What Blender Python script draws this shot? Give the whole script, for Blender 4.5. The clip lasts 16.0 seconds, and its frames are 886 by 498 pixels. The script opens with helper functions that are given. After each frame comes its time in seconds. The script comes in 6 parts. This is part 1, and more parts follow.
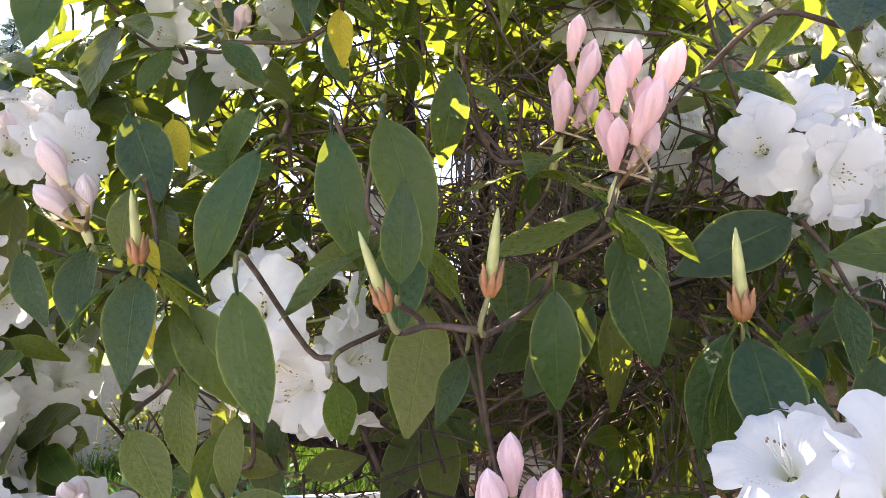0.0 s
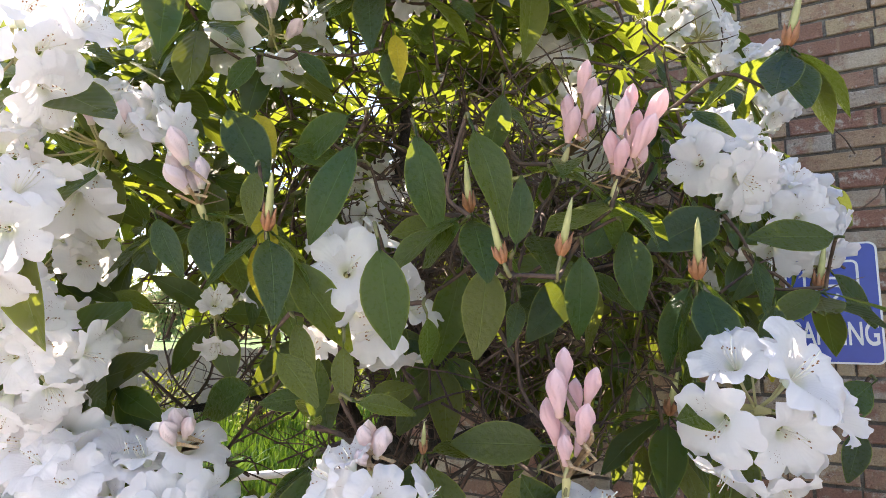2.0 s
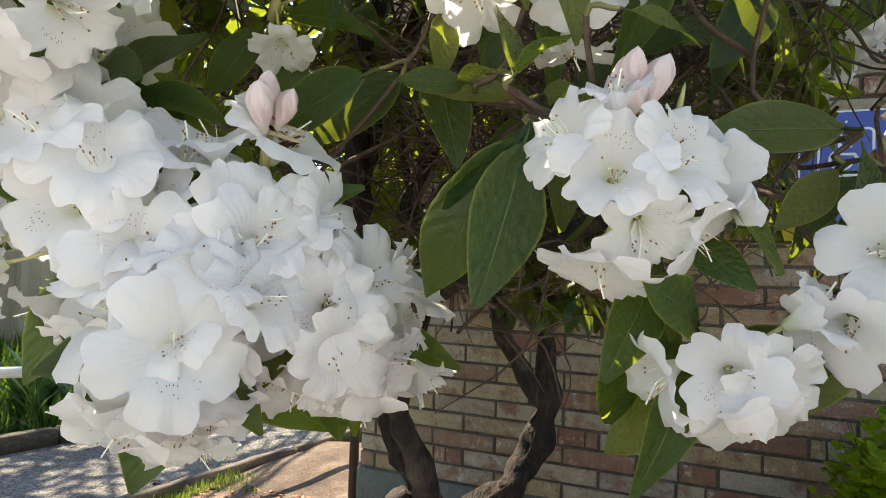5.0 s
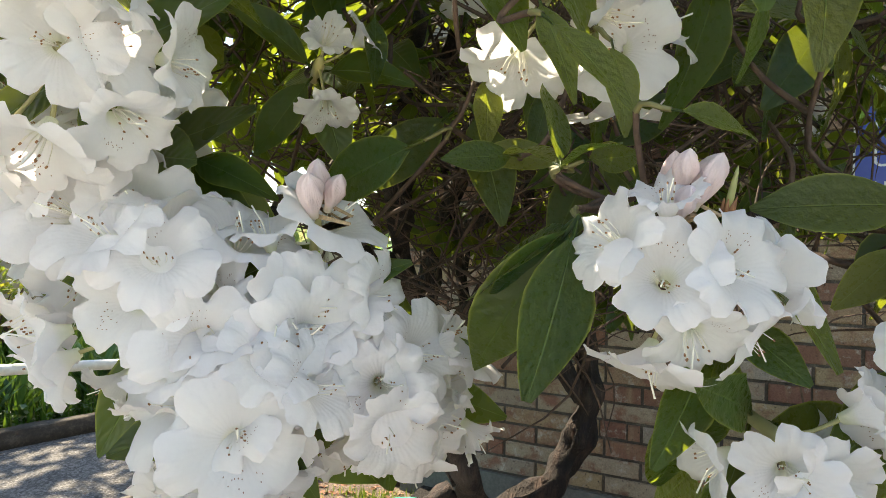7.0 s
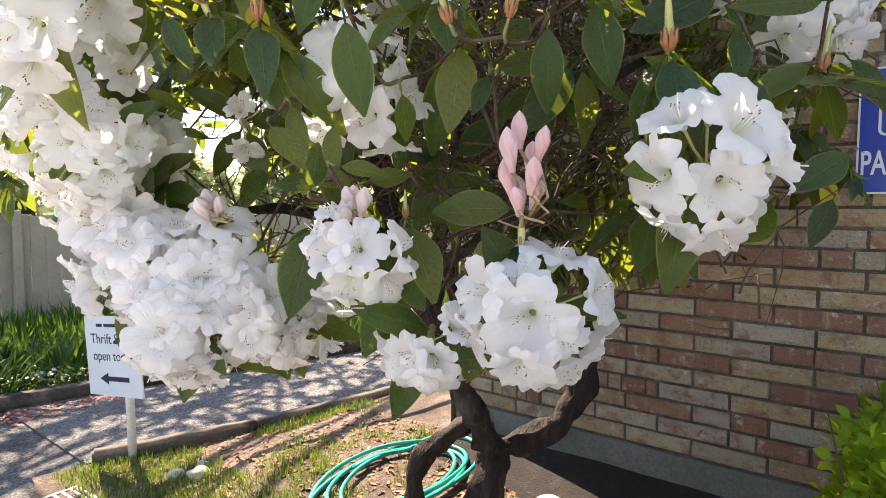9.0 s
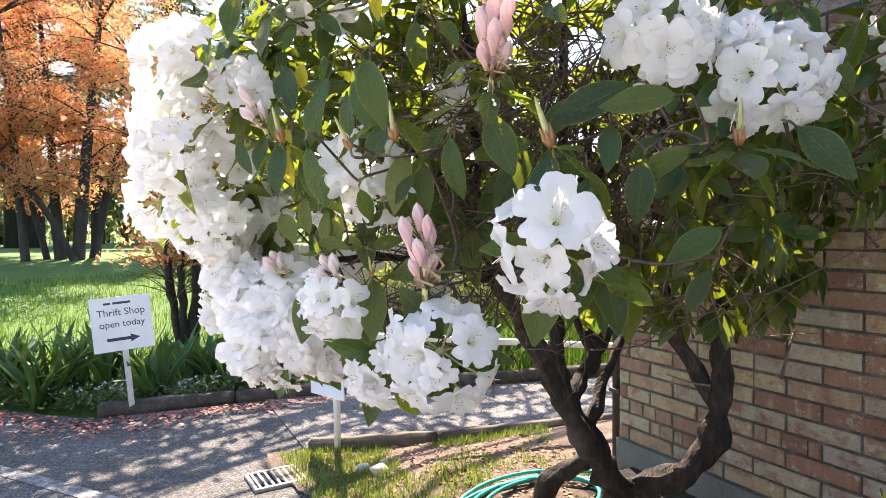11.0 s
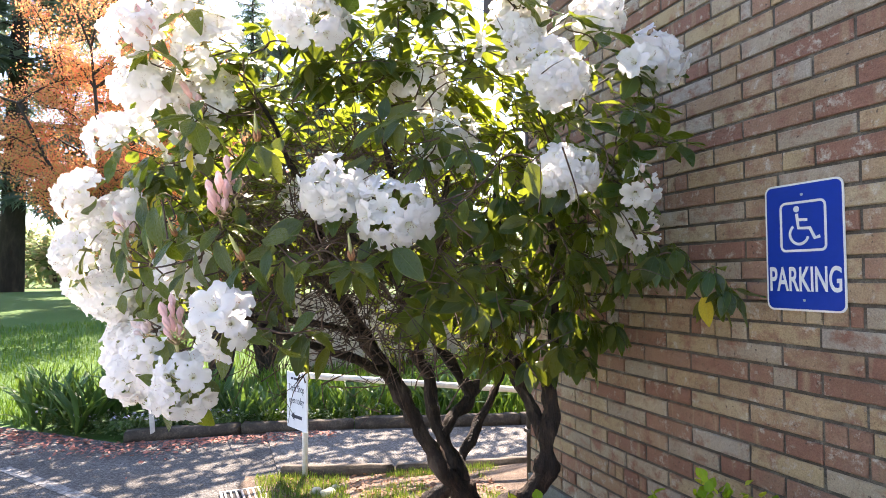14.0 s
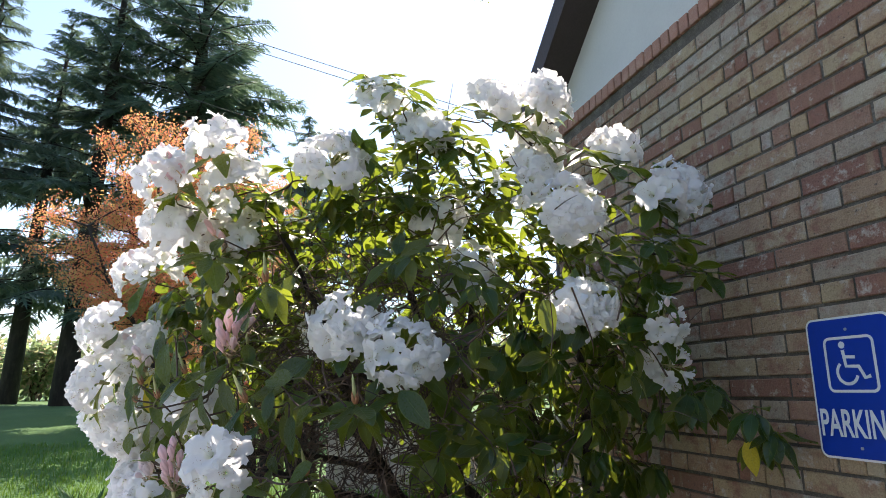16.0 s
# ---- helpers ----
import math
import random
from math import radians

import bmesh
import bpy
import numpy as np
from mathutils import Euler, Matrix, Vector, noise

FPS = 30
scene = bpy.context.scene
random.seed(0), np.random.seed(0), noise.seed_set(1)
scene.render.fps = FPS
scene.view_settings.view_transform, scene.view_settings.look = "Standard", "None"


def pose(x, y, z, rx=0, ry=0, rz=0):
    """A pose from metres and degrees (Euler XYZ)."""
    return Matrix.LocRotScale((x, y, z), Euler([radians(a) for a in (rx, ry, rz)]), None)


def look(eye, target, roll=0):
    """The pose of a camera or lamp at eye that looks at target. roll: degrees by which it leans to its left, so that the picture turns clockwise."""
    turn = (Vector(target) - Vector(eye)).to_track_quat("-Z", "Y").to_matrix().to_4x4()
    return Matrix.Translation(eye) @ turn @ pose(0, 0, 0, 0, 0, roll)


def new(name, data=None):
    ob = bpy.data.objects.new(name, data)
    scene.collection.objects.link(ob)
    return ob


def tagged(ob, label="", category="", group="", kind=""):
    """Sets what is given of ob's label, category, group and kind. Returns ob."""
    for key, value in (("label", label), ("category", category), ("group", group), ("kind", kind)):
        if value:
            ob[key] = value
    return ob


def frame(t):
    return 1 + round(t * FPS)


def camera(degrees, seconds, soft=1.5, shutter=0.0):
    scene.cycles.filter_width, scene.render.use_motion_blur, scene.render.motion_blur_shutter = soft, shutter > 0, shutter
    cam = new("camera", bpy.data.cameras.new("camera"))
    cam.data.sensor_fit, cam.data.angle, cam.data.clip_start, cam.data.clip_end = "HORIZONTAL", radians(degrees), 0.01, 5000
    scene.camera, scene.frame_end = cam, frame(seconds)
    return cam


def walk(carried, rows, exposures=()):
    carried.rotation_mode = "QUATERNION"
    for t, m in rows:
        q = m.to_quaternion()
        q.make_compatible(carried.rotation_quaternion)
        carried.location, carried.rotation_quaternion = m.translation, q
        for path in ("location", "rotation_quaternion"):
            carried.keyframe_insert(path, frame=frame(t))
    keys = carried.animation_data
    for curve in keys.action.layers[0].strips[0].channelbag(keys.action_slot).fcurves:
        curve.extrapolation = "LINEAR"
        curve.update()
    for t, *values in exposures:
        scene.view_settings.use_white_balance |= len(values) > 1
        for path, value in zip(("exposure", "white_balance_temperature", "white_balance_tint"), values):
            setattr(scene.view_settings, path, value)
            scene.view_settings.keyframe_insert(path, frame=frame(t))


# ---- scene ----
cam = camera(73.0, 16.0, 0.9)
PATH = [
    (0, (-0.005, 0.074, 1.588), (1.482, 1.373, 1.906), 0.8),
    (0.5, (-0.044, 0.188, 1.582), (1.499, 1.422, 1.892), 0.5),
    (1, (-0.229, 0.146, 1.597), (1.39, 1.271, 1.935), 0.6),
    (1.5, (-0.356, 0.091, 1.625), (1.306, 1.147, 1.973), 0.5),
    (2, (-0.282, 0.107, 1.534), (1.415, 1.125, 1.823), 0.7),
    (2.5, (-0.18, 0.165, 1.44), (1.552, 1.133, 1.686), 0.9),
    (3, (-0.125, 0.213, 1.373), (1.615, 1.176, 1.591), 1.0),
    (3.5, (-0.085, 0.248, 1.326), (1.669, 1.196, 1.483), 1.1),
    (4, (-0.07, 0.3, 1.294), (1.711, 1.205, 1.389), 1.3),
    (4.5, (-0.129, 0.412, 1.288), (1.681, 1.266, 1.308), 1.5),
    (4.7, (-0.152, 0.462, 1.272), (1.686, 1.244, 1.340), 1.8),
    (6.8, (-0.160, 0.580, 1.349), (1.648, 1.445, 1.332), 1.0),
    (7, (-0.166, 0.513, 1.366), (1.626, 1.408, 1.340), 1.0),
    (7.5, (-0.212, 0.385, 1.385), (1.618, 1.195, 1.410), 0.6),
    (8, (-0.242, 0.103, 1.427), (1.476, 1.127, 1.427), 0.2),
    (8.5, (-0.292, 0.019, 1.42), (1.365, 1.137, 1.345), 0.1),
    (9, (-0.262, -0.057, 1.404), (1.289, 1.199, 1.265), -0.1),
    (9.5, (-0.267, -0.232, 1.437), (1.187, 1.136, 1.319), -0.3),
    (10, (-0.164, -0.278, 1.476), (1.136, 1.238, 1.372), -0.2),
    (10.2, (-0.137, -0.296, 1.482), (1.089, 1.282, 1.392), -0.3),
    (12.3, (0.156, -1.236, 1.448), (0.734, 0.679, 1.43), -0.0),
    (12.5, (0.195, -1.302, 1.464), (0.761, 0.616, 1.46), -0.1),
    (13, (0.38, -1.387, 1.497), (0.955, 0.529, 1.508), -0.1),
    (13.5, (0.515, -1.517, 1.56), (1.123, 0.389, 1.566), -0.2),
    (14, (0.512, -1.526, 1.568), (1.211, 0.346, 1.664), -0.0),
    (14.5, (0.545, -1.47, 1.634), (1.326, 0.355, 1.876), 0.5),
    (15, (0.575, -1.495, 1.68), (1.309, 0.33, 2.044), 0.4),
    (15.5, (0.539, -1.478, 1.666), (1.197, 0.363, 2.088), 0.4),
    (16, (0.618, -1.525, 1.642), (1.156, 0.343, 2.113), 0.6),
]
walk(cam, [(t, look(eye, target, roll)) for t, eye, target, roll in PATH], [(0, 2.3, 7300, 24), (1, 2.2, 7300, 22), (2, 2.0, 7300, 21), (3, 2.05, 7300, 20), (4, 1.95, 7000, 18), (4.7, 1.8, 7900, 10), (6.8, 1.68, 7900, 8), (7.1, 1.75, 7900, 9), (7.5, 2.0, 7300, 18), (8, 2.1, 7100, 20), (9, 1.98, 7800, 18), (10, 2.1, 7500, 20), (12.5, 2.2, 7400, 19), (13.5, 2.22, 7700, 20), (14.5, 2.4, 7100, 23), (15, 2.28, 6900, 20), (15.5, 1.87, 6800, 18), (16, 1.4, 6800, 15)])

# ---- light ----
SUN_ELEV, SUN_AZ = 50.0, 74.0          # degrees; azimuth counted from +x towards +y
sun_dir = Vector((math.cos(radians(SUN_AZ)) * math.cos(radians(SUN_ELEV)), math.sin(radians(SUN_AZ)) * math.cos(radians(SUN_ELEV)), math.sin(radians(SUN_ELEV))))
sun = new("sun", bpy.data.lights.new("sun", "SUN"))
sun.data.energy, sun.data.angle, sun.data.color = 5.0, radians(0.10), (1.0, 0.94, 0.84)
sun.matrix_world = look(sun_dir * 60, (0, 0, 0))
world = bpy.data.worlds.new("sky")
scene.world = world
world.use_nodes = True
sky = world.node_tree.nodes.new("ShaderNodeTexSky")
sky.sky_type, sky.sun_disc = "NISHITA", False
sky.sun_elevation, sky.sun_rotation = radians(SUN_ELEV), radians(90 - SUN_AZ)
sky.air_density, sky.dust_density, sky.ozone_density = 1.0, 0.25, 1.6
world.node_tree.links.new(sky.outputs[0], world.node_tree.nodes["Background"].inputs[0])
world.node_tree.nodes["Background"].inputs[1].default_value = 0.125


# ---- materials ----
class Nodes:
    """A thin helper round a material's node tree."""

    def __init__(self, name):
        self.mat = bpy.data.materials.new(name)
        self.mat.use_nodes = True
        self.tree = self.mat.node_tree
        self.bsdf = self.tree.nodes["Principled BSDF"]
        self.out = self.tree.nodes["Material Output"]

    def node(self, kind, ins=None, **sets):
        n = self.tree.nodes.new(kind)
        for k, v in sets.items():
            setattr(n, k, v)
        for k, v in (ins or {}).items():
            self.put(n.inputs[k], v)
        return n

    def put(self, socket, v):
        if isinstance(v, bpy.types.NodeSocket):
            self.tree.links.new(v, socket)
        elif isinstance(v, (tuple, list)) and len(v) == 3 and socket.type == "RGBA":
            socket.default_value = (*v, 1)
        else:
            socket.default_value = v

    def coords(self, which="Object"):
        return self.node("ShaderNodeTexCoord").outputs[which]

    def noise(self, scale, detail=4, rough=0.55, vec=None, out=0):
        return self.node("ShaderNodeTexNoise", {"Vector": vec or self.coords(), "Scale": scale, "Detail": detail, "Roughness": rough}).outputs[out]

    def ramp(self, fac, stops):
        r = self.node("ShaderNodeValToRGB", {"Fac": fac})
        e = r.color_ramp.elements
        while len(e) < len(stops):
            e.new(0.5)
        for el, (p, c) in zip(e, stops):
            el.position, el.color = p, (*c, 1) if len(c) == 3 else c
        return r.outputs[0]

    def math(self, op, a, b=0.0, clamp=False):
        return self.node("ShaderNodeMath", {0: a, 1: b}, operation=op, use_clamp=clamp).outputs[0]

    def mix(self, fac, a, b, blend="MIX"):
        m = self.node("ShaderNodeMix", None, data_type="RGBA", blend_type=blend)
        self.put(m.inputs[0], fac), self.put(m.inputs[6], a), self.put(m.inputs[7], b)
        return m.outputs[2]

    def bump(self, height, strength=0.3, dist=0.01):
        return self.node("ShaderNodeBump", {"Height": height, "Strength": strength, "Distance": dist}).outputs[0]

    def set(self, **k):
        for name, v in k.items():
            self.put(self.bsdf.inputs[name.replace("_", " ")], v)
        return self

    def translucent(self, colour, share, normal=None):
        """Lets a share of the light through, as petals and leaves do."""
        ins = {"Color": colour}
        if normal is not None:
            ins["Normal"] = normal
        t = self.node("ShaderNodeBsdfTranslucent", ins)
        m = self.node("ShaderNodeMixShader", {0: share, 1: self.bsdf.outputs[0], 2: t.outputs[0]})
        self.tree.links.new(m.outputs[0], self.out.inputs[0])
        return self

    def rnd(self):
        """One random number a piece, whether it is an object of its own or an island of a joined mesh."""
        o = self.node("ShaderNodeObjectInfo").outputs["Random"]
        i = self.node("ShaderNodeNewGeometry").outputs["Random Per Island"]
        return self.math("FRACT", self.math("ADD", o, i))


def plain(name, colour, rough=0.5, metal=0.0, vary=0.12, scale=30.0, bump=0.1):
    n = Nodes(name)
    f = n.noise(scale)
    dark = tuple(c * (1 - vary) for c in colour)
    light = tuple(min(1, c * (1 + vary)) for c in colour)
    n.set(Base_Color=n.ramp(f, [(0.3, dark), (0.7, light)]), Roughness=rough, Metallic=metal)
    if bump:
        n.set(Normal=n.bump(n.noise(scale * 4), bump, 0.003))
    return n.mat


def leaf_material(name, stops, shine=0.32, share=0.33, glow=(0.42, 0.52, 0.06), rib=(0.30, 0.38, 0.14), veins=9.0, gloss=0.25):
    n = Nodes(name)
    r = n.rnd()
    col = n.ramp(r, stops)
    uv = n.node("ShaderNodeSeparateXYZ", {0: n.coords("UV")})
    u = n.math("ABSOLUTE", n.math("SUBTRACT", uv.outputs[0], 0.5))
    blot = n.noise(22.0, 3)
    col = n.mix(n.math("MULTIPLY", n.math("SUBTRACT", blot, 0.42, True), 0.8), col, (0.08, 0.10, 0.03))
    edge = n.math("MULTIPLY", n.math("SUBTRACT", u, 0.455, True), 16.0, True)
    col = n.mix(edge, col, (0.22, 0.24, 0.05))
    mid = n.math("SUBTRACT", 1.0, n.math("MULTIPLY", u, 46.0), True)
    col = n.mix(n.math("MULTIPLY", mid, 0.5), col, rib)
    wave = n.math("SINE", n.math("MULTIPLY", n.math("ADD", uv.outputs[1], n.math("MULTIPLY", u, -0.5)), 6.283 * veins))
    bump = n.bump(n.math("ADD", n.math("ADD", n.math("MULTIPLY", wave, 0.16), n.math("ADD", n.math("MULTIPLY", n.noise(60.0, 4), 0.6), n.math("MULTIPLY", n.noise(16.0, 2), 2.6))), n.math("MULTIPLY", mid, -1.0)), 0.55, 0.0024)
    n.set(Base_Color=col, Roughness=n.math("ADD", n.math("MULTIPLY", blot, 0.30), shine - 0.10), Normal=bump, IOR=1.42, Specular_IOR_Level=gloss)
    n.translucent(n.mix(0.45, glow, n.mix(1.0, col, (2.2, 2.0, 1.2), "MULTIPLY")), share)
    return n.mat


LEAF = leaf_material("rhododendron leaf", [(0.0, (0.004, 0.022, 0.016)), (0.30, (0.006, 0.031, 0.018)), (0.55, (0.009, 0.040, 0.014)), (0.68, (0.019, 0.049, 0.012)), (0.82, (0.046, 0.063, 0.016)), (1.0, (0.088, 0.094, 0.026))], 0.25, 0.25, glow=(0.84, 1.0, 0.07), rib=(0.13, 0.21, 0.06), gloss=0.36)
LEAF_YELLOW = leaf_material("yellowing leaf", [(0.0, (0.42, 0.33, 0.03)), (1.0, (0.55, 0.42, 0.03))], rib=(0.45, 0.4, 0.1))
IRIS = leaf_material("iris leaf", [(0.0, (0.022, 0.070, 0.030)), (0.5, (0.040, 0.105, 0.036)), (1.0, (0.08, 0.15, 0.045))], 0.40, 0.20, glow=(0.30, 0.50, 0.06), rib=(0.09, 0.17, 0.05))
GRASS = leaf_material("grass blade", [(0.0, (0.028, 0.090, 0.010)), (0.5, (0.055, 0.135, 0.015)), (0.78, (0.13, 0.18, 0.04)), (1.0, (0.30, 0.26, 0.13))], 0.6, 0.25, glow=(0.42, 0.55, 0.07), rib=(0.12, 0.16, 0.04))
LAWNBLADE = leaf_material("lawn blade", [(0.0, (0.026, 0.086, 0.010)), (0.6, (0.045, 0.128, 0.014)), (0.92, (0.085, 0.160, 0.028)), (1.0, (0.22, 0.22, 0.08))], 0.6, 0.20, glow=(0.36, 0.60, 0.05), rib=(0.10, 0.16, 0.03))
LIME = leaf_material("lime leaf", [(0.0, (0.08, 0.19, 0.012)), (0.6, (0.14, 0.28, 0.018)), (0.9, (0.28, 0.38, 0.03)), (1.0, (0.48, 0.48, 0.08))], 0.42, 0.40, glow=(0.75, 0.9, 0.06))
SHRUB = leaf_material("olive shrub leaf", [(0.0, (0.06, 0.10, 0.02)), (0.7, (0.12, 0.16, 0.03)), (1.0, (0.30, 0.20, 0.04))], 0.5, 0.4)
VINCA = leaf_material("periwinkle leaf", [(0.0, (0.03, 0.08, 0.03)), (0.8, (0.06, 0.13, 0.05)), (1.0, (0.25, 0.30, 0.22))], 0.3, 0.2)
MAPLE = leaf_material("orange spring leaf", [(0.0, (0.60, 0.15, 0.12)), (0.30, (0.57, 0.22, 0.15)), (0.52, (0.49, 0.30, 0.145)), (0.72, (0.40, 0.36, 0.14)), (0.9, (0.25, 0.31, 0.10)), (1.0, (0.17, 0.22, 0.08))], 0.6, 0.48, glow=(0.86, 0.33, 0.21), rib=(0.5, 0.26, 0.16))
NEEDLE = leaf_material("conifer needles", [(0.0, (0.065, 0.112, 0.115)), (0.6, (0.115, 0.17, 0.17)), (1.0, (0.19, 0.25, 0.22))], 0.65, 0.40, glow=(0.14, 0.22, 0.14), rib=(0.03, 0.05, 0.03))
WOODS = leaf_material("distant spring scrub", [(0.0, (0.08, 0.14, 0.07)), (0.35, (0.13, 0.20, 0.10)), (0.6, (0.20, 0.24, 0.13)), (0.8, (0.33, 0.24, 0.20)), (1.0, (0.44, 0.30, 0.28))], 0.7, 0.48, glow=(0.45, 0.55, 0.30))


def petal_material(name, inner, outer, throat, share=0.57):
    n = Nodes(name)
    uv = n.node("ShaderNodeSeparateXYZ", {0: n.coords("UV")})
    col = n.ramp(uv.outputs[1], [(0.0, throat), (0.22, inner), (0.75, inner), (1.0, outer)])
    col = n.mix(n.math("MULTIPLY", n.rnd(), 0.30), col, (0.84, 0.77, 0.81))
    vein = n.math("SINE", n.math("MULTIPLY", n.math("ADD", uv.outputs[0], n.math("MULTIPLY", n.noise(60.0), 0.02)), 260.0))
    b = n.bump(n.math("ADD", n.math("MULTIPLY", vein, 0.05), n.math("ADD", n.noise(70.0, 3), n.math("MULTIPLY", n.noise(24.0, 2), 2.0))), 0.42, 0.003)
    n.set(Base_Color=col, Roughness=0.55, Normal=b, IOR=1.3)
    n.translucent(n.mix(0.4, col, (0.92, 0.90, 0.87)), share, b)
    return n.mat


PETAL = petal_material("white petal", (0.90, 0.895, 0.90), (0.91, 0.89, 0.90), (0.74, 0.78, 0.50))
BUD = petal_material("pink bud", (0.85, 0.53, 0.54), (0.92, 0.72, 0.75), (0.76, 0.44, 0.32), 0.4)
BLUSH = petal_material("blush bud", (0.82, 0.66, 0.66), (0.86, 0.76, 0.78), (0.66, 0.60, 0.38), 0.4)
SPECK = plain("petal speck", (0.22, 0.07, 0.03), 0.6, bump=0)
STAMEN = plain("stamen filament", (0.85, 0.82, 0.72), 0.5, bump=0)
ANTHER = plain("anther", (0.30, 0.14, 0.06), 0.6, bump=0)
PEDICEL = plain("flower stalk", (0.42, 0.38, 0.17), 0.5)
LILAC = plain("pale lilac petal", (0.62, 0.58, 0.78), 0.6, bump=0)
SPRAYSTALK = plain("blush flower stalk", (0.50, 0.34, 0.19), 0.5, vary=0.25)
SPEAR = plain("cream leaf bud", (0.40, 0.40, 0.17), 0.45, vary=0.25)
SCALE = plain("rust bud scale", (0.34, 0.15, 0.07), 0.6, vary=0.35, scale=80)
TWIG = plain("twig bark", (0.082, 0.050, 0.036), 0.8, vary=0.5, scale=60, bump=0.5)
GREENTWIG = plain("young green twig", (0.17, 0.155, 0.06), 0.6, vary=0.3, scale=40)


def bark_material(name, a, b, c, scale=9.0):
    n = Nodes(name)
    g = n.coords()
    st = n.node("ShaderNodeMapping", {"Vector": g, "Scale": (1.0, 1.0, 0.28)}).outputs[0]
    f = n.noise(scale * 3, 6, 0.65, st)
    h = n.noise(scale * 0.6, 3, 0.5, g)
    col = n.ramp(f, [(0.30, a), (0.5, b), (0.72, c)])
    col = n.mix(n.math("MULTIPLY", n.math("SUBTRACT", h, 0.60, True), 5.0, True), col, (0.125, 0.095, 0.075))
    n.set(Base_Color=col, Roughness=0.85, Normal=n.bump(n.math("ADD", f, n.noise(scale * 12, 3, 0.6, st)), 0.9, 0.012))
    return n.mat


BARK = bark_material("rhododendron bark", (0.007, 0.005, 0.004), (0.021, 0.014, 0.011), (0.075, 0.045, 0.034))
FIRBARK = bark_material("fir bark", (0.011, 0.009, 0.008), (0.024, 0.019, 0.017), (0.050, 0.040, 0.034), 2.0)


def brick_material():
    n = Nodes("weathered brick")
    r = n.rnd()
    hue = n.node("ShaderNodeValToRGB", {"Fac": r})
    hue.color_ramp.interpolation = "CONSTANT"
    tones = [(0.404, 0.306, 0.185), (0.369, 0.26, 0.164), (0.263, 0.137, 0.095), (0.422, 0.332, 0.216), (0.378, 0.328, 0.274), (0.289, 0.163, 0.114), (0.395, 0.284, 0.173), (0.351, 0.288, 0.22), (0.25, 0.123, 0.088), (0.413, 0.341, 0.251), (0.351, 0.238, 0.155), (0.307, 0.181, 0.125)]
    e = hue.color_ramp.elements
    while len(e) < len(tones):
        e.new(0.5)
    for i, c in enumerate(tones):
        e[i].position, e[i].color = i / len(tones), (*c, 1)
    col = hue.outputs[0]
    p = n.node("ShaderNodeNewGeometry").outputs["Position"]
    off = n.node("ShaderNodeVectorMath", {0: p, 1: n.node("ShaderNodeCombineXYZ", {0: n.math("MULTIPLY", r, 17.0)}).outputs[0]}, operation="ADD").outputs[0]
    blotch = n.noise(9.0, 5, 0.62, n.node("ShaderNodeMapping", {"Vector": off, "Scale": (1.0, 1.1, 1.5)}).outputs[0])
    col = n.mix(n.math("MULTIPLY", n.math("SUBTRACT", blotch, 0.50, True), 6.0, True), col, (0.27, 0.135, 0.094))
    bands = n.noise(20.0, 2, 0.5, n.node("ShaderNodeMapping", {"Vector": off, "Scale": (1.0, 1.0, 0.12)}).outputs[0])
    col = n.mix(n.math("MULTIPLY", n.math("SUBTRACT", bands, 0.60, True), 4.0, True), col, (0.43, 0.34, 0.22))
    fleck = n.noise(34.0, 5, 0.7, off)
    col = n.mix(n.math("MULTIPLY", n.math("SUBTRACT", fleck, 0.50, True), 2.6, True), col, (0.20, 0.115, 0.075))
    pale = n.noise(17.0, 6, 0.72, off)
    col = n.mix(n.math("MULTIPLY", n.math("SUBTRACT", pale, 0.555, True), 6.0, True), col, (0.56, 0.52, 0.45))
    grain = n.noise(190.0, 4, 0.75, p)
    col = n.mix(0.55, col, n.ramp(grain, [(0.3, (0.45, 0.45, 0.45)), (0.7, (1.3, 1.3, 1.3))]), "MULTIPLY")
    soot = n.noise(1.7, 4, 0.6, p)
    col = n.mix(n.math("MULTIPLY", n.math("SUBTRACT", soot, 0.48, True), 1.8, True), col, n.mix(1.0, col, (0.55, 0.50, 0.46), "MULTIPLY"))
    pits = n.noise(60.0, 3, 0.6, off)
    col = n.mix(n.math("MULTIPLY", n.math("SUBTRACT", pits, 0.64, True), 8.0, True), col, (0.06, 0.045, 0.038))
    n.set(Base_Color=col, Roughness=0.9, Normal=n.bump(n.math("ADD", n.math("MULTIPLY", grain, 0.5), n.math("ADD", pale, n.math("SUBTRACT", fleck, pits))), 0.9, 0.007))
    return n.mat


def mottled(name, stops, s1, s2, rough=0.9, bump=0.5, dist=0.01):
    n = Nodes(name)
    p = n.node("ShaderNodeNewGeometry").outputs["Position"]
    f = n.math("ADD", n.math("MULTIPLY", n.noise(s1, 5, 0.6, p), 0.55), n.math("MULTIPLY", n.noise(s2, 4, 0.7, p), 0.45))
    n.set(Base_Color=n.ramp(f, stops), Roughness=rough, Normal=n.bump(n.noise(s2, 5, 0.7, p), bump, dist))
    return n.mat


BRICK = brick_material()
MORTAR = mottled("grey-brown mortar", [(0.35, (0.055, 0.045, 0.037)), (0.52, (0.11, 0.094, 0.077)), (0.68, (0.22, 0.20, 0.17))], 9.0, 130.0, 0.95, 0.9, 0.01)


